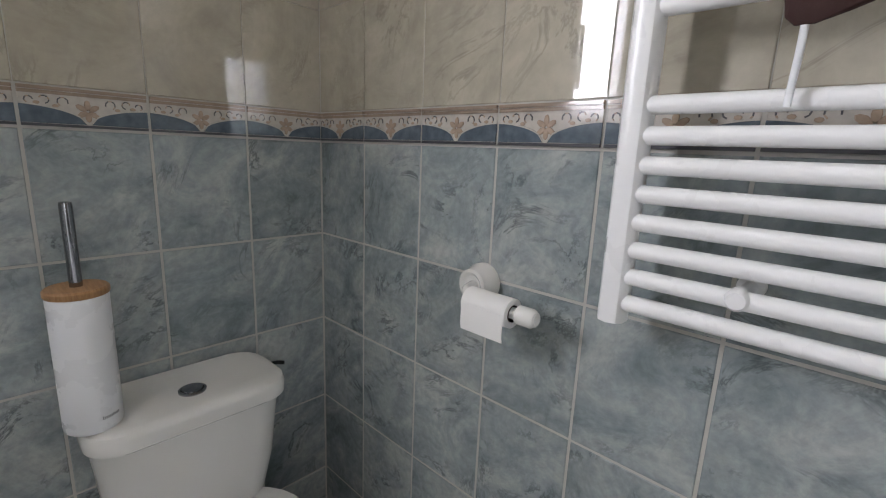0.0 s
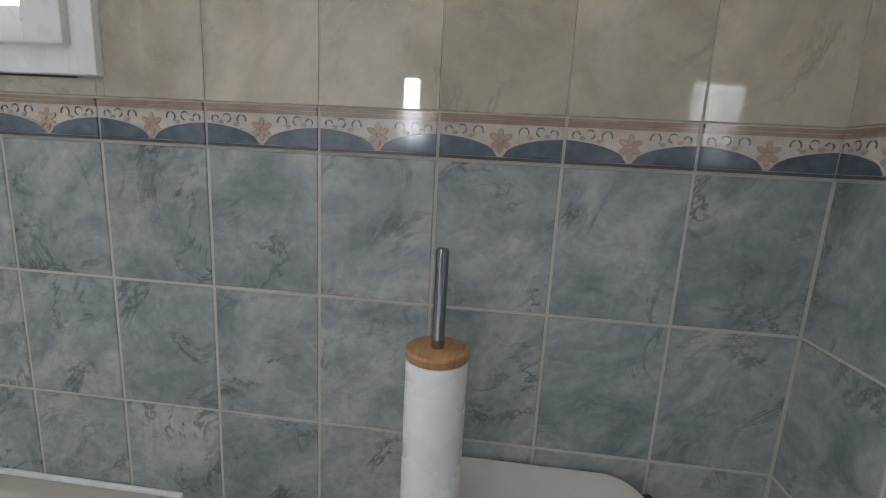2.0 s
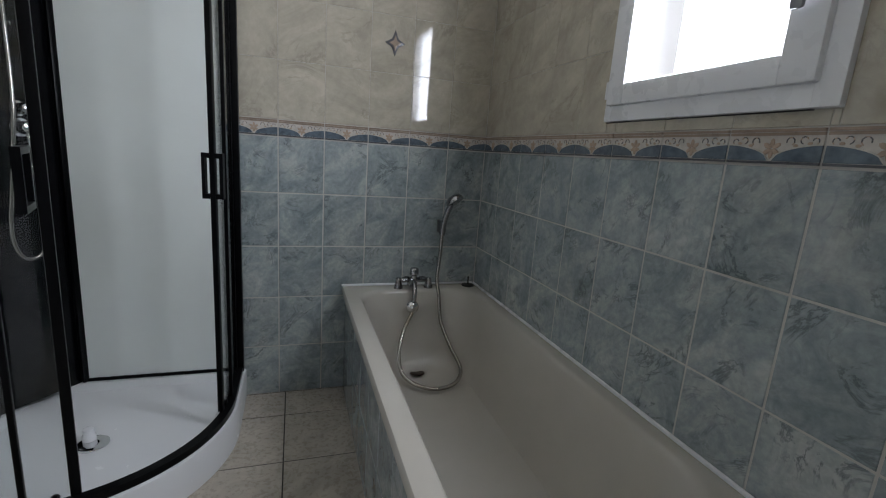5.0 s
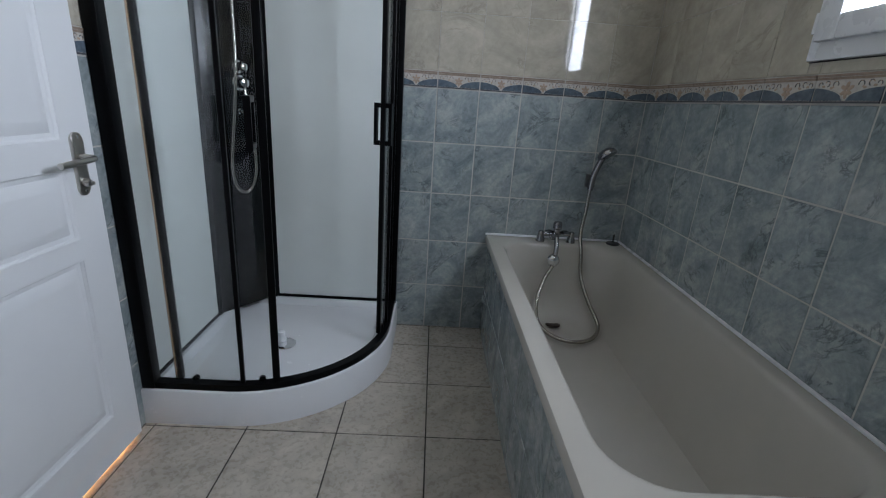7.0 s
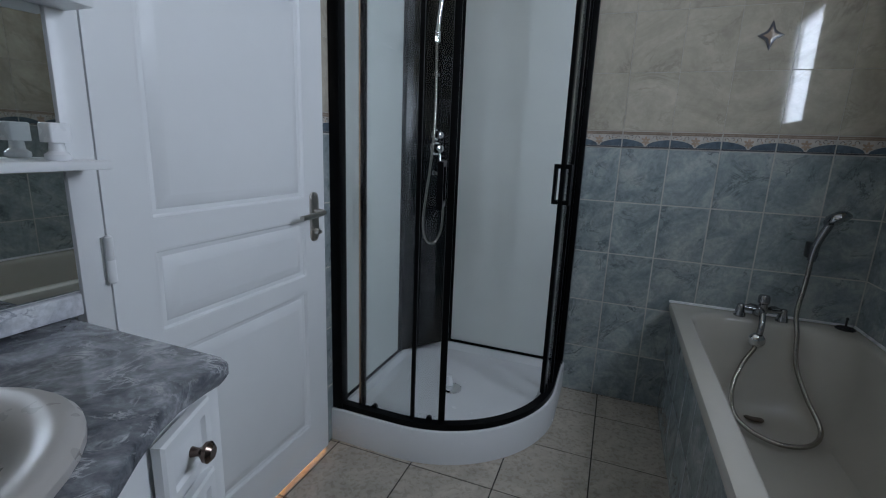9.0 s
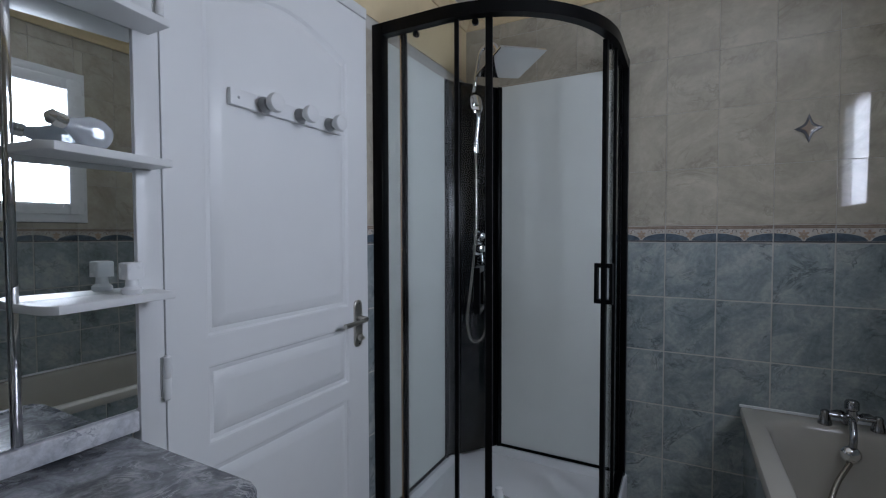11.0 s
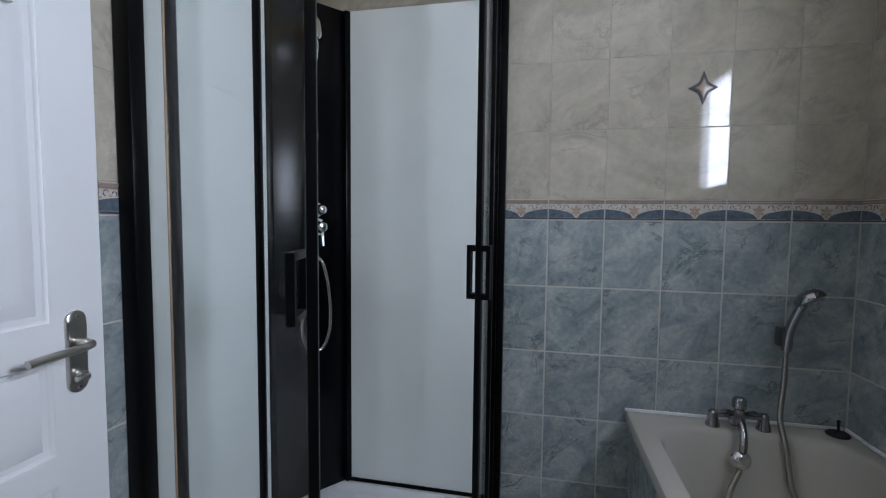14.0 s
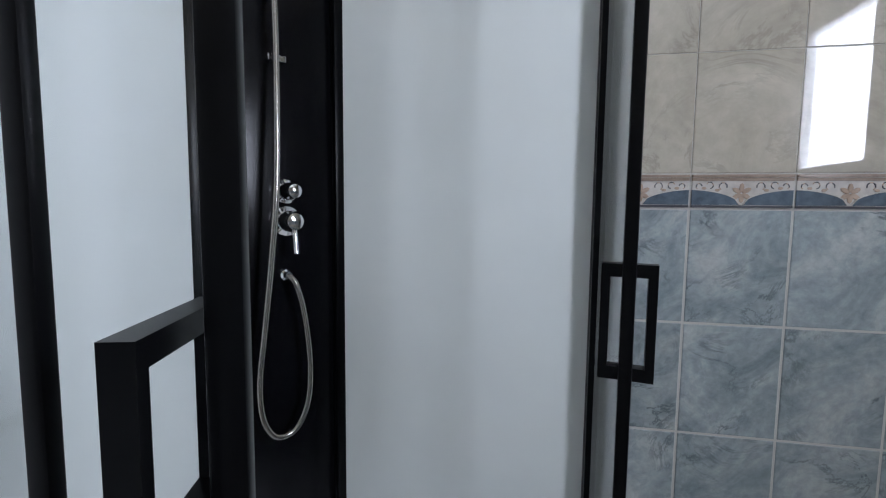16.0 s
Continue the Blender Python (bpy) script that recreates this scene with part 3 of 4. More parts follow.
sliding_door(.128, .464, .464, -.034, .056)
sliding_door(.995, 1.36, .995, 0.0, .030)
# backing panes on the two walls and the black column across the corner
C0, C1 = 1.793, 0.268
PT = 2.062
p = part("back_panel", shifted(box(SX + .050, C0, .004, .012, TRAY + .001, PT), sinv), FROST, shower, "pale frosted back panel")
part("panel_edge", shifted(box(SX + .050, C0, .004, .016, TRAY + .001, TRAY + .016), sinv), BLACK, p)
p = part("back_panel", shifted(box(W - .012, W - .004, C1, SY - .05, TRAY + .001, PT), sinv), FROST, shower, "pale frosted back panel")
part("panel_edge", shifted(box(W - .016, W - .004, C1, SY - .05, TRAY + .001, TRAY + .016), sinv), BLACK, p)
colm = thing("shower_column", "black corner shower column with chrome controls", "shower column", at=((C0 + W) / 2, C1 / 2, TRAY))
ang = math.degrees(math.atan2(C1, W - C0))
mx, my = (C0 + W) / 2, C1 / 2
cl = math.hypot(W - C0, C1)
# local frame: x along the panel, y into the room, z up from the tray
LOC = pose(0, 0, 0, 0, 0, ang)
colm.matrix_world = Matrix.Translation((mx, my, TRAY + .001)) @ LOC
part("column_panel", box(-cl / 2 + .004, cl / 2 - .004, -.012, .0, 0, PT - TRAY, .002), BLACK_PANEL, colm)
for s in (-1, 1):
    part("side_profile", box(s * (cl / 2 - .012) - .013, s * (cl / 2 - .012) + .013, -.004, .016, 0, PT - TRAY, .004), BLACK, colm)
ZL = -TRAY
part("shower_arm", tube([(.02, .0, 2.00 + ZL), (.02, .05, 2.02 + ZL), (.015, .07, 2.10 + ZL), (.01, .10, 2.185 + ZL), (.0, .17, 2.20 + ZL), (0, .235, 2.16 + ZL), (0, .25, 2.10 + ZL)], .010), CHROME, colm)
bm = loft([rrect(-.03, .30, .02, .02, .006, 2.105 + ZL, 4), rrect(-.03, .30, .03, .03, .006, 2.085 + ZL, 4), rrect(-.03, .30, .118, .118, .004, 2.075 + ZL, 4), rrect(-.03, .30, .122, .122, .004, 2.066 + ZL, 4), rrect(-.03, .30, .118, .118, .004, 2.064 + ZL, 4)])
bm = shifted(bm, Matrix.Translation((-.03, .30, 2.08 + ZL)) @ pose(0, 0, 0, 12, 6, 0) @ Matrix.Translation((.03, -.30, -2.08 - ZL)))
part("rain_head", bm, CHROME, colm, "square chrome overhead shower")
part("rail_clip", box(-.026, .014, .0, .022, 1.553 + ZL, 1.567 + ZL, .002), CHROME, colm)
part("hand_piece", tube([(.004, .035, 1.70 + ZL), (.0, .04, 1.80 + ZL), (-.004, .05, 1.88 + ZL), (.008, .05, 1.93 + ZL)], .0115), CHROME, colm)
part("spray_face", shifted(loft([[(x * k, y * k, z) for x, y, _ in rrect(0, 0, .033, .05, .032, 0, 8)] for k, z in ((.6, -.016), (1, -.006), (1, .003), (.85, .007))]), Matrix.Translation((.008, .05, 1.945 + ZL)) @ pose(0, 0, 0, -78, 0, 0)), CHROME, colm)
part("hand_holder", box(-.012, .02, .0, .045, 1.70 + ZL, 1.755 + ZL, .006), CHROME, colm)
for z, r in ((1.278, .027), (1.212, .033)):
    part("control", shifted(turned([(r, 0), (r, .008), (r * .72, .014), (r * .72, .045), (r * .55, .056), (r * .2, .060)], 28), Matrix.Translation((-.026, .0, z + ZL)) @ pose(0, 0, 0, -90, 0, 0)), CHROME, colm, "round chrome control knob")
part("lever", tube([(-.026, .042, 1.207 + ZL), (-.026, .05, 1.177 + ZL), (-.026, .055, 1.142 + ZL)], .0065), CHROME, colm)
part("hose_outlet", shifted(turned([(.012, 0), (.012, .006), (.008, .01), (.008, .026)], 16), Matrix.Translation((-.022, 0, 1.09 + ZL)) @ pose(0, 0, 0, -90, 0, 0)), CHROME, colm)
part("hose", tube([(.004, .035, 1.70 + ZL), (.006, .045, 1.55 + ZL), (.017, .062, 1.30 + ZL), (.030, .055, 1.12 + ZL), (.044, .045, .97 + ZL), (.056, .045, .865 + ZL), (.050, .045, .785 + ZL), (.022, .045, .737 + ZL), (-.022, .045, .742 + ZL), (-.052, .045, .80 + ZL), (-.058, .045, .89 + ZL), (-.048, .042, 1.0 + ZL), (-.032, .038, 1.07 + ZL), (-.022, .026, 1.09 + ZL)], .0070, 12), HOSE, colm, "flexible steel shower hose")

# ---- toilet ----
wc = thing("toilet", "white ceramic toilet with a dual-flush cistern", "toilet", at=(.30, 2.398, 0))
CT = 0.722


def cistern_ring(w, d, z, k=.953):
    """A level ring against the west wall with well rounded corners."""
    return rrect(d / 2 - .292, 0, d / 2, w * k, .062, z, 10)


part("cistern", loft([cistern_ring(.155, .16, .40), cistern_ring(.175, .18, .52), cistern_ring(.188, .19, CT - .055), cistern_ring(.188, .19, CT - .049)]), CERAMIC, wc)
lid = part("lid", loft([cistern_ring(.192, .196, CT - .048), cistern_ring(.200, .204, CT - .042), cistern_ring(.201, .205, CT - .018), cistern_ring(.198, .201, CT - .007), cistern_ring(.188, .19, CT)]), CERAMIC, wc)
part("flush_button", shifted(turned([(.027, 0), (.027, .004), (.023, .006), (.021, .004), (.020, .007), (.006, .008)], 28), Matrix.Translation((-.167, .002, CT - .001))), DARK_CHROME, lid)
bm = loft([rrect(-.02, 0, .20, .10, .09, 0), rrect(-.02, 0, .18, .09, .085, .05), rrect(.0, 0, .20, .11, .10, .22), rrect(.03, 0, .25, .165, .15, .36), rrect(.03, 0, .26, .175, .16, .40)])
part("bowl", bm, CERAMIC, wc)
part("seat", loft([rrect(.04, 0, .235, .178, .165, .401), rrect(.04, 0, .24, .182, .168, .41), rrect(.04, 0, .235, .178, .165, .425)]), CERAMIC, wc)
valve = thing("stop_valve", "small black water valve beside the cistern", "valve", at=(0.001, 2.605, .675))
part("body", shifted(turned([(.012, 0), (.008, .006), (.007, .05), (.004, .055)], 14), pose(0, 0, 0, 0, 90, 0)), RUBBER, valve)
part("grip", tube([(.04, 0, 0), (.06, .012, .012), (.075, .03, .012)], .005, 8), RUBBER, valve)

brush = thing("toilet_brush", "white toilet brush holder with bamboo lid and steel handle", "toilet brush", at=(.140, 2.232, CT))
part("holder", turned([(.041, 0), (.044, .003), (.0450, .008), (.0450, .246), (.0435, .249)], 40), PVC, brush)
part("lid", turned([(.0455, .2495), (.047, .252), (.047, .260), (.044, .263), (.012, .2635)], 40), BAMBOO, brush)
part("handle", turned([(.0095, .2635), (.0095, .403), (.0085, .408), (.004, .409)], 20), DARK_CHROME, brush)
bm = bmesh.new()
for i in range(11):
    a = radians(10 + i * 3.6)
    shift = Matrix.Translation((.0452 * math.cos(a), .0452 * math.sin(a), .025)) @ pose(0, 0, 0, 0, 0, math.degrees(a))
    join(bm, shifted(box(0, .0006, -.001, .001, 0, .006 if i in (0, 6) else .0045), shift))
part("marking", bm, PALE_STEEL, brush, "tiny grey line of print")

# ---- toilet roll ----
tp = thing("toilet_roll_holder", "white ceramic toilet roll holder with an almost empty roll", "toilet roll holder", at=(.596, L, .998))
bm = shifted(turned([(.038, 0), (.038, .012), (.033, .020), (.031, .040), (.026, .044), (.018, .036)], 32), Matrix.Translation((-.014, 0, -.006)) @ pose(0, 0, 0, 90, 0, 0))
part("base", bm, CERAMIC, tp)
part("arm", tube([(-.012, -.036, -.006), (.006, -.075, -.006), (.05, -.085, -.014), (.16, -.085, -.014)], .010), CERAMIC, tp)
part("end_cap", shifted(turned([(.012, 0), (.016, .004), (.016, .03), (.012, .036)], 20), Matrix.Translation((.122, -.085, -.014)) @ pose(0, 0, 0, 0, 90, 0)), CERAMIC, tp)
bm = shifted(turned([(.015, -.046), (.025, -.046), (.025, .046), (.015, .046)], 36, False, False), Matrix.Translation((.068, -.085, -.016)) @ pose(0, 0, 0, 0, 90, 0))
loft([[(x, -.1105, -.015), (x, -.1115, -.05), (x, -.109, -.062), (x, -.1075, -.062), (x, -.110, -.05), (x, -.109, -.015)] for x in (.024, .112)], bm=bm)
roll = part("paper_roll", bm, PAPER, tp)
part("core", shifted(turned([(.0145, -.0475), (.0145, .0475)], 24, False, False), Matrix.Translation((.068, -.085, -.016)) @ pose(0, 0, 0, 0, 90, 0)), DARK_KNOB, tp, "brown cardboard core")

# ---- towel radiator ----
rad = thing("towel_radiator", "white enamelled ladder towel radiator on the wall", "radiator", at=(1.10, L, 1.02))
RX0, RX1 = .870, 1.345
for x in (RX0, RX1):
    prof = [(-.018, .012), (.018, .012), (.018, -.006), (.012, -.016), (0, -.020), (-.012, -.016), (-.018, -.006)]
    part("post", loft([[(x - 1.10 + u, -.082 + w, z) for u, w in prof] for z in (0, .90)]), RADIATOR, rad)
zs = [.028 + .0365 * i for i in range(8)] + [.395 + .0365 * i for i in range(5)] + [.66 + .0365 * i for i in range(6)]
for z in zs:
    part("tube", shifted(turned([(.0115, -.228), (.0115, .228)], 20), Matrix.Translation((.006, -.082, z)) @ pose(0, 0, 0, 0, 90, 0)), RADIATOR, rad)
for x in (-.088, .135):
    for z in (.066, .84):
        bm = shifted(turned([(.016, 0), (.016, .012), (.009, .016), (.009, .07), (.013, .074), (.013, .094), (.010, .098)], 20), Matrix.Translation((x, 0, z)) @ pose(0, 0, 0, 90, 0, 0))
        part("bracket", bm, RADIATOR, rad)
orn = thing("hanging_ornament", "dark brown glazed ornament hanging from the radiator on a white cord", "ornament", at=(1.06, L - .122, 1.366))
part("body", loft([[(x * k + o, y * k, z) for x, y, _ in rrect(0, 0, .055, .014, .013, 0, 6)] for k, o, z in ((.15, -.030, 0), (.45, -.022, .008), (.8, -.005, .022), (1, .0, .045), (.95, .005, .075), (.5, .01, .1))]), CLOTH, orn)
part("cord", tube([(-.030, 0, 0), (-.031, .006, -.025), (-.033, .012, -.05), (-.034, .014, -.072)], .0035, 10), PVC, orn, "white cord")
part("hook", tube([(.0, .0, .09), (.0, .012, .105), (.0, .030, .098)], .0025, 8), CLOTH, orn)
part("tip", tube([(.035, 0, .018), (.055, -.004, .016), (.068, -.006, .024)], .003, 8), CLOTH, orn)

# ---- vanity ----
CZ = 0.86
ctr = thing("vanity_worktop", "grey marble-patterned worktop with a bowed front", "worktop", at=(1.75, 2.26, CZ))
cinv = Matrix.Translation((-1.75, -2.26, -CZ))


def front_line(inset=0.0):
    half = [(1.590, 1.758), (1.566, 1.767), (1.559, 1.785), (1.558, 1.81), (1.549, 1.865), (1.525, 1.920), (1.494, 1.973), (1.462, 2.018), (1.425, 2.08), (1.398, 2.13), (1.390, 2.20), (1.388, 2.26)]
    full = half + [(x, 4.52 - y) for x, y in half[-2::-1]]
    return [(x + inset, 2.26 + (y - 2.26) * (1 - inset * 1.9)) for x, y in full]


def top_outline(inset=0.0):
    f = front_line(inset)
    return [(W - .003, f[0][1])] + f + [(W - .003, f[-1][1])]


def pierced(outline, z0, z1, edge, a, b):
    """A slab over an outline with an oval hole for the basin."""
    cx, cy, n = 1.66, 2.25, len(outline)
    turns = sorted([2 * math.pi * k / 48 - math.pi for k in range(48)] + [math.atan2(y - cy, x - cx) for x, y in outline])

    def rim(t):
        d = Vector((math.cos(t), math.sin(t)))
        for i in range(n):
            p, q = Vector(outline[i]) - Vector((cx, cy)), Vector(outline[(i + 1) % n]) - Vector((cx, cy))
            e = q - p
            den = d.x * e.y - d.y * e.x
            if abs(den) < 1e-9:
                continue
            r, u = (p.x * e.y - p.y * e.x) / den, (p.x * d.y - p.y * d.x) / den
            if r > 0 and -1e-6 <= u <= 1 + 1e-6:
                return r
        return 0.3
    turns = [t for i, t in enumerate(turns) if i == 0 or t - turns[i - 1] > 1e-4]
    far = [rim(t) for t in turns]

    def ring(z, cut):
        return [(cx + (r - cut) * math.cos(t), cy + (r - cut) * math.sin(t), z) for r, t in zip(far, turns)]

    def hole(z):
        return [(cx + a * math.cos(t), cy + b * math.sin(t), z) for t in turns]
    rings = [hole(z0), ring(z0, edge), ring(z0 + edge, 0), ring(z1 - edge, 0), ring(z1 - edge * .3, edge * .3), ring(z1, edge), hole(z1), hole(z0)]
    bm = loft(rings, False, False)
    bmesh.ops.remove_doubles(bm, verts=bm.verts[:], dist=1e-5)
    return bm


top_bm = pierced(top_outline(), CZ - .032, CZ, .008, .188, .252)
part("slab", shifted(top_bm, cinv), MARBLE_TOP, ctr)
part("upstand", shifted(box(W - .030, W - .003, 1.738, 2.79, CZ + .0005, CZ + .045, .004), cinv), MARBLE_EDGE, ctr, "pale veined marble upstand")
basin = thing("washbasin", "oval white ceramic washbasin set in the worktop", "basin", at=(1.66, 2.25, CZ))


def oval(a, b, z, n=48):
    return [(a * math.cos(2 * math.pi * i / n), b * math.sin(2 * math.pi * i / n), z) for i in range(n)]


part("bowl", loft([oval(.186, .25, -.02), oval(.186, .25, .001), oval(.225, .295, .001), oval(.225, .295, .012), oval(.218, .288, .020), oval(.205, .272, .023), oval(.178, .240, .018), oval(.162, .220, .006), oval(.152, .206, -.02), oval(.134, .186, -.07), oval(.095, .135, -.105), oval(.03, .045, -.115)], False, True), SINK, basin)
part("plug", turned([(.022, -.1155), (.022, -.111), (.016, -.108)], 24), CHROME, basin)
part("basin_tap", tube([(.17, 0, .02), (.17, 0, .10), (.15, 0, .13), (.10, 0, .135), (.07, 0, .12)], .012), CHROME, basin)
van = thing("vanity_cabinet", "white vanity cabinet with moulded drawers under the worktop", "cabinet", at=(1.75, 2.26, 0))
vinv = Matrix.Translation((-1.75, -2.26, 0))
part("carcass", shifted(pierced(top_outline(.014), .08, CZ - .033, .001, .188, .252), vinv), DOOR_WHITE, van)
part("plinth", shifted(prism(top_outline(.06), 0.0, .08), vinv), DOOR_WHITE, van)


def drawer(xa, ya, xb, yb, z0, z1, knob=True):
    """A moulded drawer front between two points of the plan."""
    d = math.hypot(xb - xa, yb - ya)
    m = Matrix.Translation(((xa + xb) / 2, (ya + yb) / 2, (z0 + z1) / 2)) @ pose(0, 0, 0, 0, 0, math.degrees(math.atan2(yb - ya, xb - xa)))
    h, w = (z1 - z0) / 2, d / 2
    def rg(k, y):
        return [(-w + k, y, -h + k), (w - k, y, -h + k), (w - k, y, h - k), (-w + k, y, h - k)]
    bm = loft([rg(0, 0), rg(0, .012), rg(.004, .016), rg(.020, .016), rg(.024, .010), rg(.030, .010), rg(.038, .016)])
    f = part("drawer", shifted(bm, vinv @ m), DOOR_WHITE, van)
    if knob:
        part("knob", shifted(turned([(.008, 0), (.006, .010), (.008, .014), (.015, .020), (.016, .026), (.010, .032)], 20), vinv @ m @ Matrix.Translation((0, .016, 0)) @ pose(0, 0, 0, -90, 0, 0)), DARK_KNOB, f, "dark bronze knob")


for z0, z1 in ((.712, .818), (.52, .69), (.11, .50)):
    drawer(1.578, 1.815, 1.528, 1.935, z0, z1)
    drawer(1.528, 4.52 - 1.935, 1.578, 4.52 - 1.815, z0, z1)
drawer(1.440, 2.08, 1.404, 2.255, .11, .80)
drawer(1.404, 2.265, 1.440, 4.52 - 2.08, .11, .80)

mir = thing("wall_mirror", "large mirror with a narrow side wing and white shelves", "mirror", at=(W, 2.26, CZ + .045))
minv = Matrix.Translation((-W, -2.26, -CZ - .045))
MT = 2.05
part("backing", shifted(box(W - .020, W - .0025, 1.736, 2.785, CZ + .047, MT), minv), FRAME_WHITE, mir)
part("side_mirror", shifted(box(W - .0245, W - .0205, 1.739, 1.934, CZ + .050, MT - .004), minv), MIRROR, mir)
part("main_mirror", shifted(box(W - .0245, W - .0205, 1.950, 2.782, CZ + .050, MT - .004), minv), MIRROR, mir)
part("divider", shifted(box(W - .034, W - .0206, 1.935, 1.949, CZ + .050, MT - .004, .003), minv), CHROME, mir, "chrome strip between the mirrors")
for z in (1.160, 1.440, 1.735):
    ol = [(W - .026, 1.700), (W - .026, 1.946), (W - .118, 1.938), (W - .140, 1.920), (W - .105, 1.700)]
    part("shelf", shifted(prism(ol, z - .008, z + .008, .002), minv), FRAME_WHITE, mir)
cup = thing("small_white_bottle", "small white plastic bottle on the glass shelf", "bottle", at=(1.918, 1.775, 1.1685))
part("body", turned([(.017, 0), (.019, .003), (.019, .010), (.012, .016), (.011, .030)], 24), PVC, cup)
part("cap", loft([rrect(0, 0, .017, .017, .004, z, 4) for z in (.0305, .062)] + [rrect(0, 0, .015, .015, .004, .064, 4)]), PVC, cup, "square white cap")
blb = thing("light_bulb", "clear glass light bulb lying on the shelf", "light bulb", at=(1.915, 1.845, 1.449))
bm = shifted(turned([(.010, -.052), (.011, -.045), (.016, -.030), (.028, -.008), (.031, .010), (.027, .026), (.014, .038), (.003, .041)], 28), Matrix.Translation((0, 0, .0315)) @ pose(0, 0, 0, 100, 0, 20))
part("glass", bm, BULB_GLASS, blb)
part("screw_cap", shifted(turned([(.013, -.050), (.0135, -.056), (.0125, -.060), (.0135, -.064), (.0125, -.068), (.0135, -.072), (.006, -.080)], 20), Matrix.Translation((0, 0, .0315)) @ pose(0, 0, 0, 100, 0, 20)), ALU, blb)

# ---- decorative diamond inserts ----


def diamond(name, m):
    d = thing(name, "small dark pointed star-shaped tile insert on the beige tiles", "tile insert")
    d.matrix_world = m
    def star(k, z):
        pts = []
        tips = [(0, -.058), (.048, 0), (0, .058), (-.048, 0)]
        for i in range(4):
            a, b = Vector(tips[i]), Vector(tips[(i + 1) % 4])
            for s in range(6):
                u = s / 6
                q = a.lerp(b, u) * (1 - .34 * math.sin(math.pi * u))
                pts.append((q.x * k, q.y * k, z))
        return pts
    part("rim", loft([star(1, 0), star(1, .0025), star(.9, .004), star(.62, .004)]), FRIEZE_LINE, d)
    part("centre", loft([star(.60, .0045), star(.56, .006), star(.4, .0065)]), FRIEZE_TAN, d)


diamond("tile_insert", pose(.492, 0.0008, 1.707, 90, 0, 180))

# ---- wall and floor tiles ----
GAP = 0.0055
cache = {}


def tile_mesh(w, h, mat, thick=.006):
    key = (round(w, 4), round(h, 4), mat.name)
    if key not in cache:
        bm = bmesh.new()
        a, b, c = w / 2, h / 2, .0013
        loft([[(-a, -b, -thick), (a, -b, -thick), (a, b, -thick), (-a, b, -thick)], [(-a, -b, -c), (a, -b, -c), (a, b, -c), (-a, b, -c)], [(-a + c, -b + c, 0), (a - c, -b + c, 0), (a - c, b - c, 0), (-a + c, b - c, 0)]], False, True, bm)
        bmesh.ops.recalc_face_normals(bm, faces=bm.faces)
        me = bpy.data.meshes.new("tile")
        bm.to_mesh(me)
        bm.free()
        me.materials.append(mat)
        cache[key] = me
    return cache[key]


rng = random.Random(7)


def lay(name, me, parent, m):
    ob = new(name, me)
    ob.parent = parent
    ob.matrix_basis = m @ pose(0, 0, rng.uniform(-.0003, .0003), rng.uniform(-.12, .12), rng.uniform(-.12, .12), 0)
    return ob


def minus(rect, hole):
    """What is left of a rectangle round a hole."""
    u0, u1, v0, v1 = rect
    a0, a1, b0, b1 = hole
    if a0 >= u1 or a1 <= u0 or b0 >= v1 or b1 <= v0:
        return [rect]
    out = []
    if u0 < a0:
        out.append((u0, a0, v0, v1))
    if u1 > a1:
        out.append((a1, u1, v0, v1))
    lo, hi = max(u0, a0), min(u1, a1)
    if v0 < b0:
        out.append((lo, hi, v0, b0))
    if v1 > b1:
        out.append((lo, hi, b1, v1))
    return out


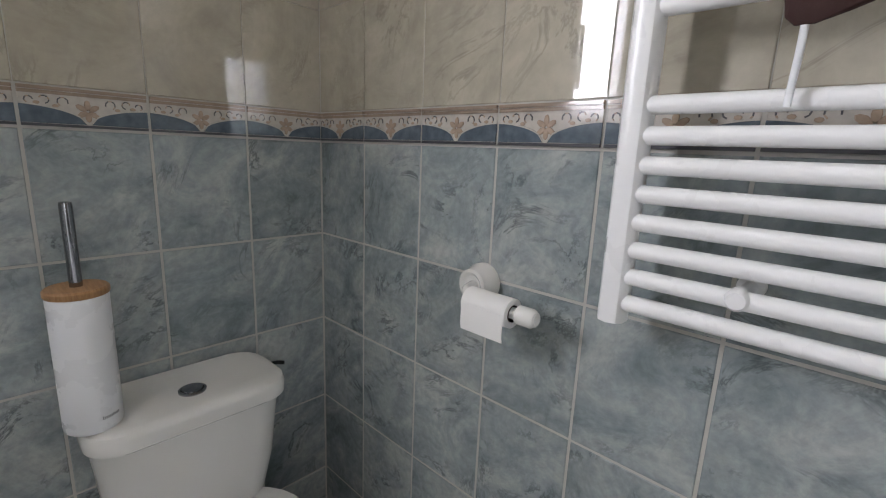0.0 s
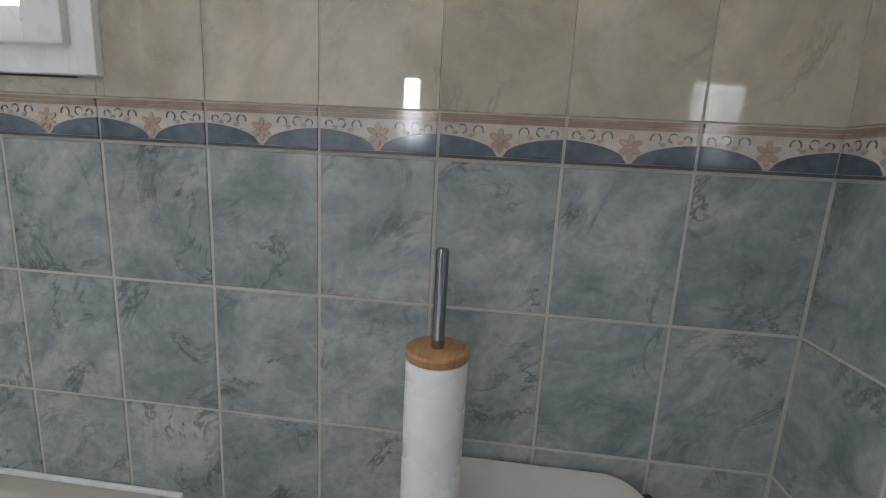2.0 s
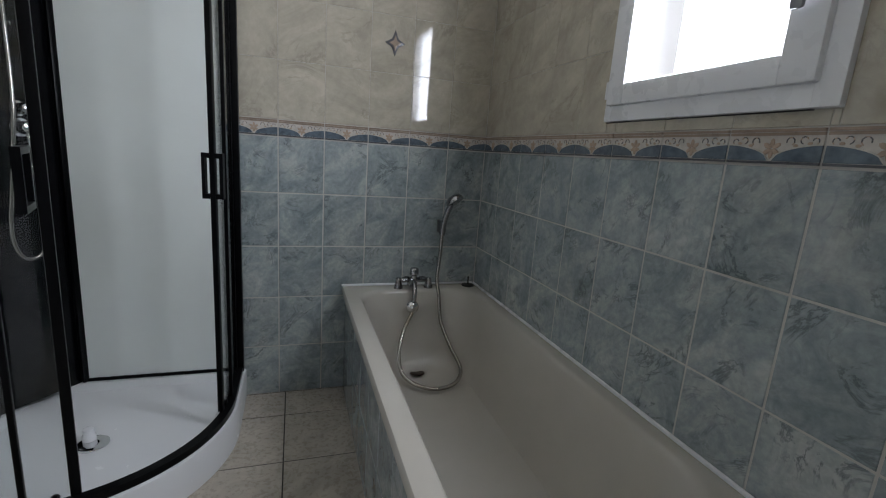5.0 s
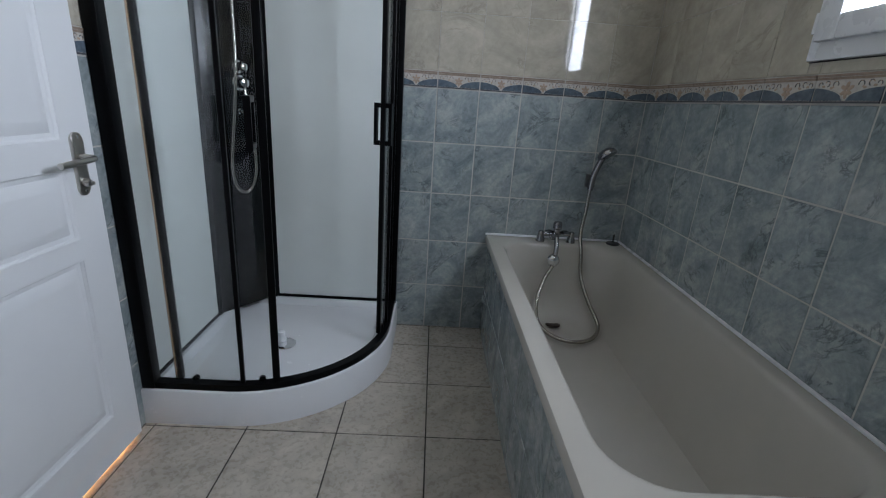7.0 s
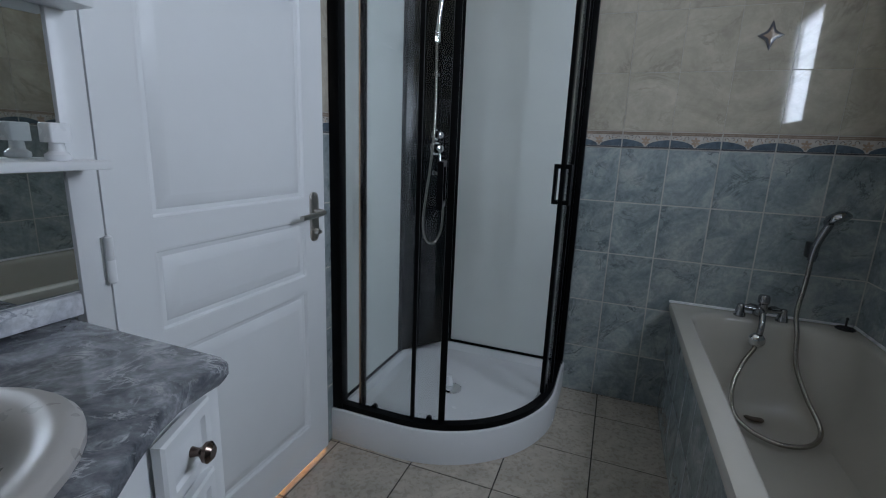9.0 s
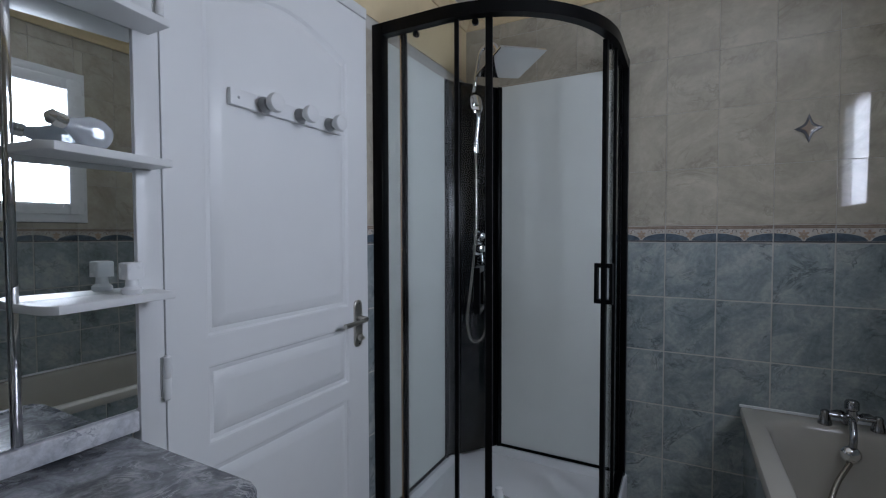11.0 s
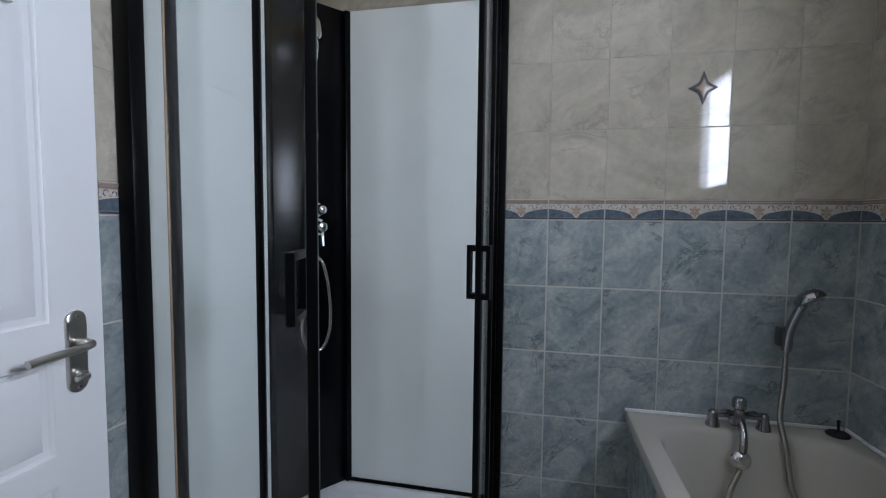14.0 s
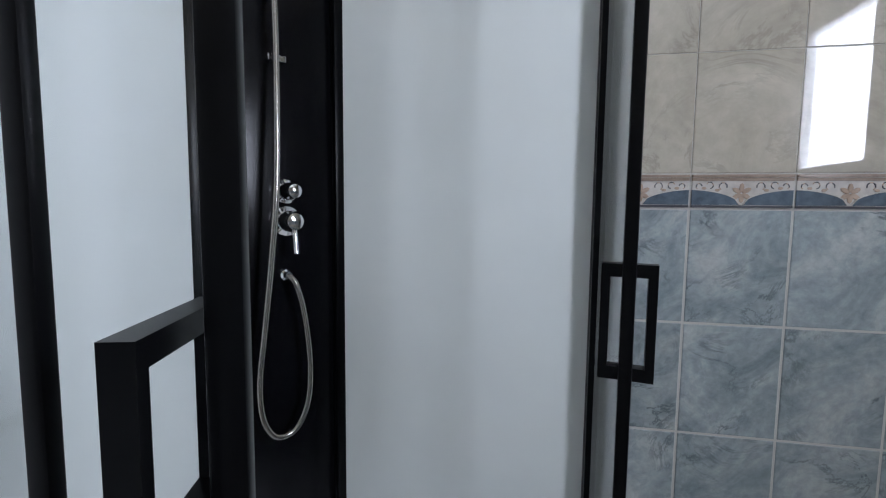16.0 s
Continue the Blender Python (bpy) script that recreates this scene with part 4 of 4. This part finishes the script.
def frieze_mesh(w=.2):
    """One border tile: tan bead, ivory field with a flower and scrolls, slate scallops."""
    a, h = w / 2 - GAP / 2, (TZ1 - TZ0) / 2 - GAP / 2
    bm = bmesh.new()

    def lump(outline, z, mat, base=-.006, soft=.0012):
        n0 = len(bm.faces)
        c = Vector((sum(p[0] for p in outline) / len(outline), sum(p[1] for p in outline) / len(outline)))
        inn = []
        for p in outline:
            q = Vector(p) - c
            inn.append(c + q * max(0.0, 1 - soft / max(q.length, .002)))
        loft([[(*p, base) for p in outline], [(*p, z - soft) for p in outline], [(p.x, p.y, z) for p in inn]], False, True, bm)
        bm.faces.ensure_lookup_table()
        for f in bm.faces[n0:]:
            f.material_index = mat
    lump([(-a, -h), (a, -h), (a, h), (-a, h)], 0.0, 0)
    for y0, y1, z, mt in ((h - .006, h, .0045, 1), (h - .013, h - .007, .0030, 1), (-h, -h + .005, .0025, 4)):
        lump([(-a, y0), (a, y0), (a, y1), (-a, y1)], z, mt, -.001, .0008)
    for s in (-1, 1):
        arc = []
        n = 10
        for i in range(n + 1):
            u = i / n
            arc.append((s * (a - (a - .004) * u), -h + .006 + .031 * math.sqrt(max(0, 1 - u ** 2.0)) * (1 - .10 * u)))
        lump(arc + [(s * a, -h + .0055)], .0016, 2, -.001, .0006)
        prev = None
        # raised lip on the scallop
        for (xa, ya), (xb, yb) in zip(arc, arc[1:]):
            lump([(xa, ya), (xb, yb), (xb, yb + .0026), (xa, ya + .0026)], .0024, 0, -.001, .0003)
        # scrolls
        for cx, cy, r, t0, t1 in ((.036, .010, .008, -60, 200), (.062, .012, .007, 20, 260), (.083, .010, .006, -60, 170)):
            pts = [(s * (cx + r * math.cos(radians(t))), cy + r * math.sin(radians(t))) for t in np.linspace(t0, t1, 7)]
            for k, ((xa, ya), (xb, yb)) in enumerate(zip(pts, pts[1:])):
                d = Vector((xb - xa, yb - ya)).normalized() * .0010
                lump([(xa - d.y, ya + d.x), (xb - d.y, yb + d.x), (xb + d.y, yb - d.x), (xa + d.y, ya - d.x)], .0012, 4 if k % 3 else 3, -.001, .0003)
        for cx, cy in ((.047, .002), (.073, .006)):
            lump([(s * cx + .005 * math.cos(t), cy + .0032 * math.sin(t)) for t in np.linspace(0, 5.3, 7)], .0014, 3, -.001, .0006)
    for t in (90, 30, 150, -35, 215, -90):
        c = Vector((.011 * math.cos(radians(t)), -.004 + .011 * math.sin(radians(t))))
        q = [(c.x + .0095 * math.cos(x) * math.cos(radians(t)) - .0050 * math.sin(x) * math.sin(radians(t)), c.y + .0095 * math.cos(x) * math.sin(radians(t)) + .0050 * math.sin(x) * math.cos(radians(t))) for x in np.linspace(0, 5.5, 8)]
        lump(q, .0020, 3, -.001, .0010)
    bmesh.ops.recalc_face_normals(bm, faces=bm.faces)
    me = bpy.data.meshes.new("frieze_tile")
    bm.to_mesh(me)
    bm.free()
    for mt in (FRIEZE_WHITE, FRIEZE_TAN, FRIEZE_BLUE, FRIEZE_OCHRE, FRIEZE_LINE):
        me.materials.append(mt)
    return me


FRIEZE = frieze_mesh()
ROWS_Z = [(TZ0 - .25 * (i + 1), TZ0 - .25 * i, TILE_BLUE) for i in range(5)] + [(TZ1 + .25 * i, min(TZ1 + .25 * (i + 1), H - .056), TILE_BEIGE) for i in range(5)]


def tile_wall(parent, to_world, u_max, start, spans, hole=None, rows=ROWS_Z, frieze=True, flip=False):
    """Tiles over a wall: u runs along it, v is the height."""
    for lo, hi in spans:
        u = start
        while u < hi:
            u0, u1 = max(u, lo), min(u + .2, hi)
            if u1 - u0 > .012:
                for v0, v1, mat in rows:
                    for r in minus((u0, u1, v0, v1), hole) if hole else [(u0, u1, v0, v1)]:
                        g = GAP if mat is TILE_BLUE else .0014
                        w, h = r[1] - r[0] - g, r[3] - r[2] - g
                        if w > .008 and h > .008:
                            lay("tile", tile_mesh(w, h, mat), parent, to_world((r[0] + r[1]) / 2, (r[2] + r[3]) / 2))
                if frieze:
                    if u1 - u0 > .199:
                        lay("frieze_tile", FRIEZE, parent, to_world((u0 + u1) / 2, (TZ0 + TZ1) / 2))
                    else:
                        ends = (u + .1 - u1, u + .1 - u0) if flip else (u0 - u - .1, u1 - u - .1)
                        lay("frieze_tile", cut_frieze(*ends), parent, to_world(u + .1, (TZ0 + TZ1) / 2))
            u += .2


def cut_frieze(a, b):
    """The part of a border tile between two cuts."""
    key = ("frieze", round(a, 4), round(b, 4))
    if key not in cache:
        bm = bmesh.new()
        bm.from_mesh(FRIEZE)
        for x, s in ((a + GAP / 2, -1), (b - GAP / 2, 1)):
            bmesh.ops.bisect_plane(bm, geom=bm.verts[:] + bm.edges[:] + bm.faces[:], plane_co=(x, 0, 0), plane_no=(s, 0, 0), clear_outer=True)
        me = FRIEZE.copy()
        bm.to_mesh(me)
        bm.free()
        cache[key] = me
    return cache[key]


west = lambda u, v: pose(0, u, v, 90, 0, 90)
south = lambda u, v: pose(u, 0, v, 90, 0, 180)
north = lambda u, v: pose(u, L, v, 90, 0, 0)
east = lambda u, v: pose(W, u, v, 90, 0, -90)
tile_wall(wall_west, west, L, 0.0, [(0.0, L)], hole=(WY0 + .001, WY1 - .001, WZ0 - .001, WZ1 - .001))
tile_wall(wall_south, south, W, 0.0, [(0.0, W)], flip=True)
tile_wall(wall_north, north, W, -.009, [(0.0, W)])
tile_wall(wall_east, east, L, .045, [(.0, D0 - .001)], rows=ROWS_Z[:8], flip=True)
tile_wall(wall_east, east, L, .045, [(D1 + .041, L)], rows=ROWS_Z[:8], flip=True)
# bath panels
for lo, hi, z0, z1 in [(k * .2, min(k * .2 + .2, BY - .034), z0, z1) for k in range(9) for z0, z1 in ((0, .25), (.25, BZ - .032))]:
    if hi - lo > .02:
        lay("tile", tile_mesh(hi - lo - GAP, z1 - z0 - GAP, TILE_BLUE), panel, binv @ pose(BX - .018, (lo + hi) / 2, (z0 + z1) / 2, 90, 0, 90))
for lo, hi, z0, z1 in [(k * .2, min(k * .2 + .2, BX - .02), z0, z1) for k in range(4) for z0, z1 in ((0, .25), (.25, BZ - .032))]:
    lay("tile", tile_mesh(hi - lo - GAP, z1 - z0 - GAP, TILE_BLUE), end_panel, binv @ pose((lo + hi) / 2, BY - .017, (z0 + z1) / 2, 90, 0, 180))
# floor
FX, FY, FP = .970, .211, .331
for i in range(-4, 5):
    for j in range(-2, 10):
        a0, a1 = max(FX + i * FP, .0), min(FX + (i + 1) * FP, W)
        b0, b1 = max(FY + j * FP, .0), min(FY + (j + 1) * FP, L)
        if a1 - a0 > .02 and b1 - b0 > .02:
            lay("floor_tile", tile_mesh(a1 - a0 - .005, b1 - b0 - .005, TILE_FLOOR), floor, pose((a0 + a1) / 2, (b0 + b1) / 2, 0.0005))
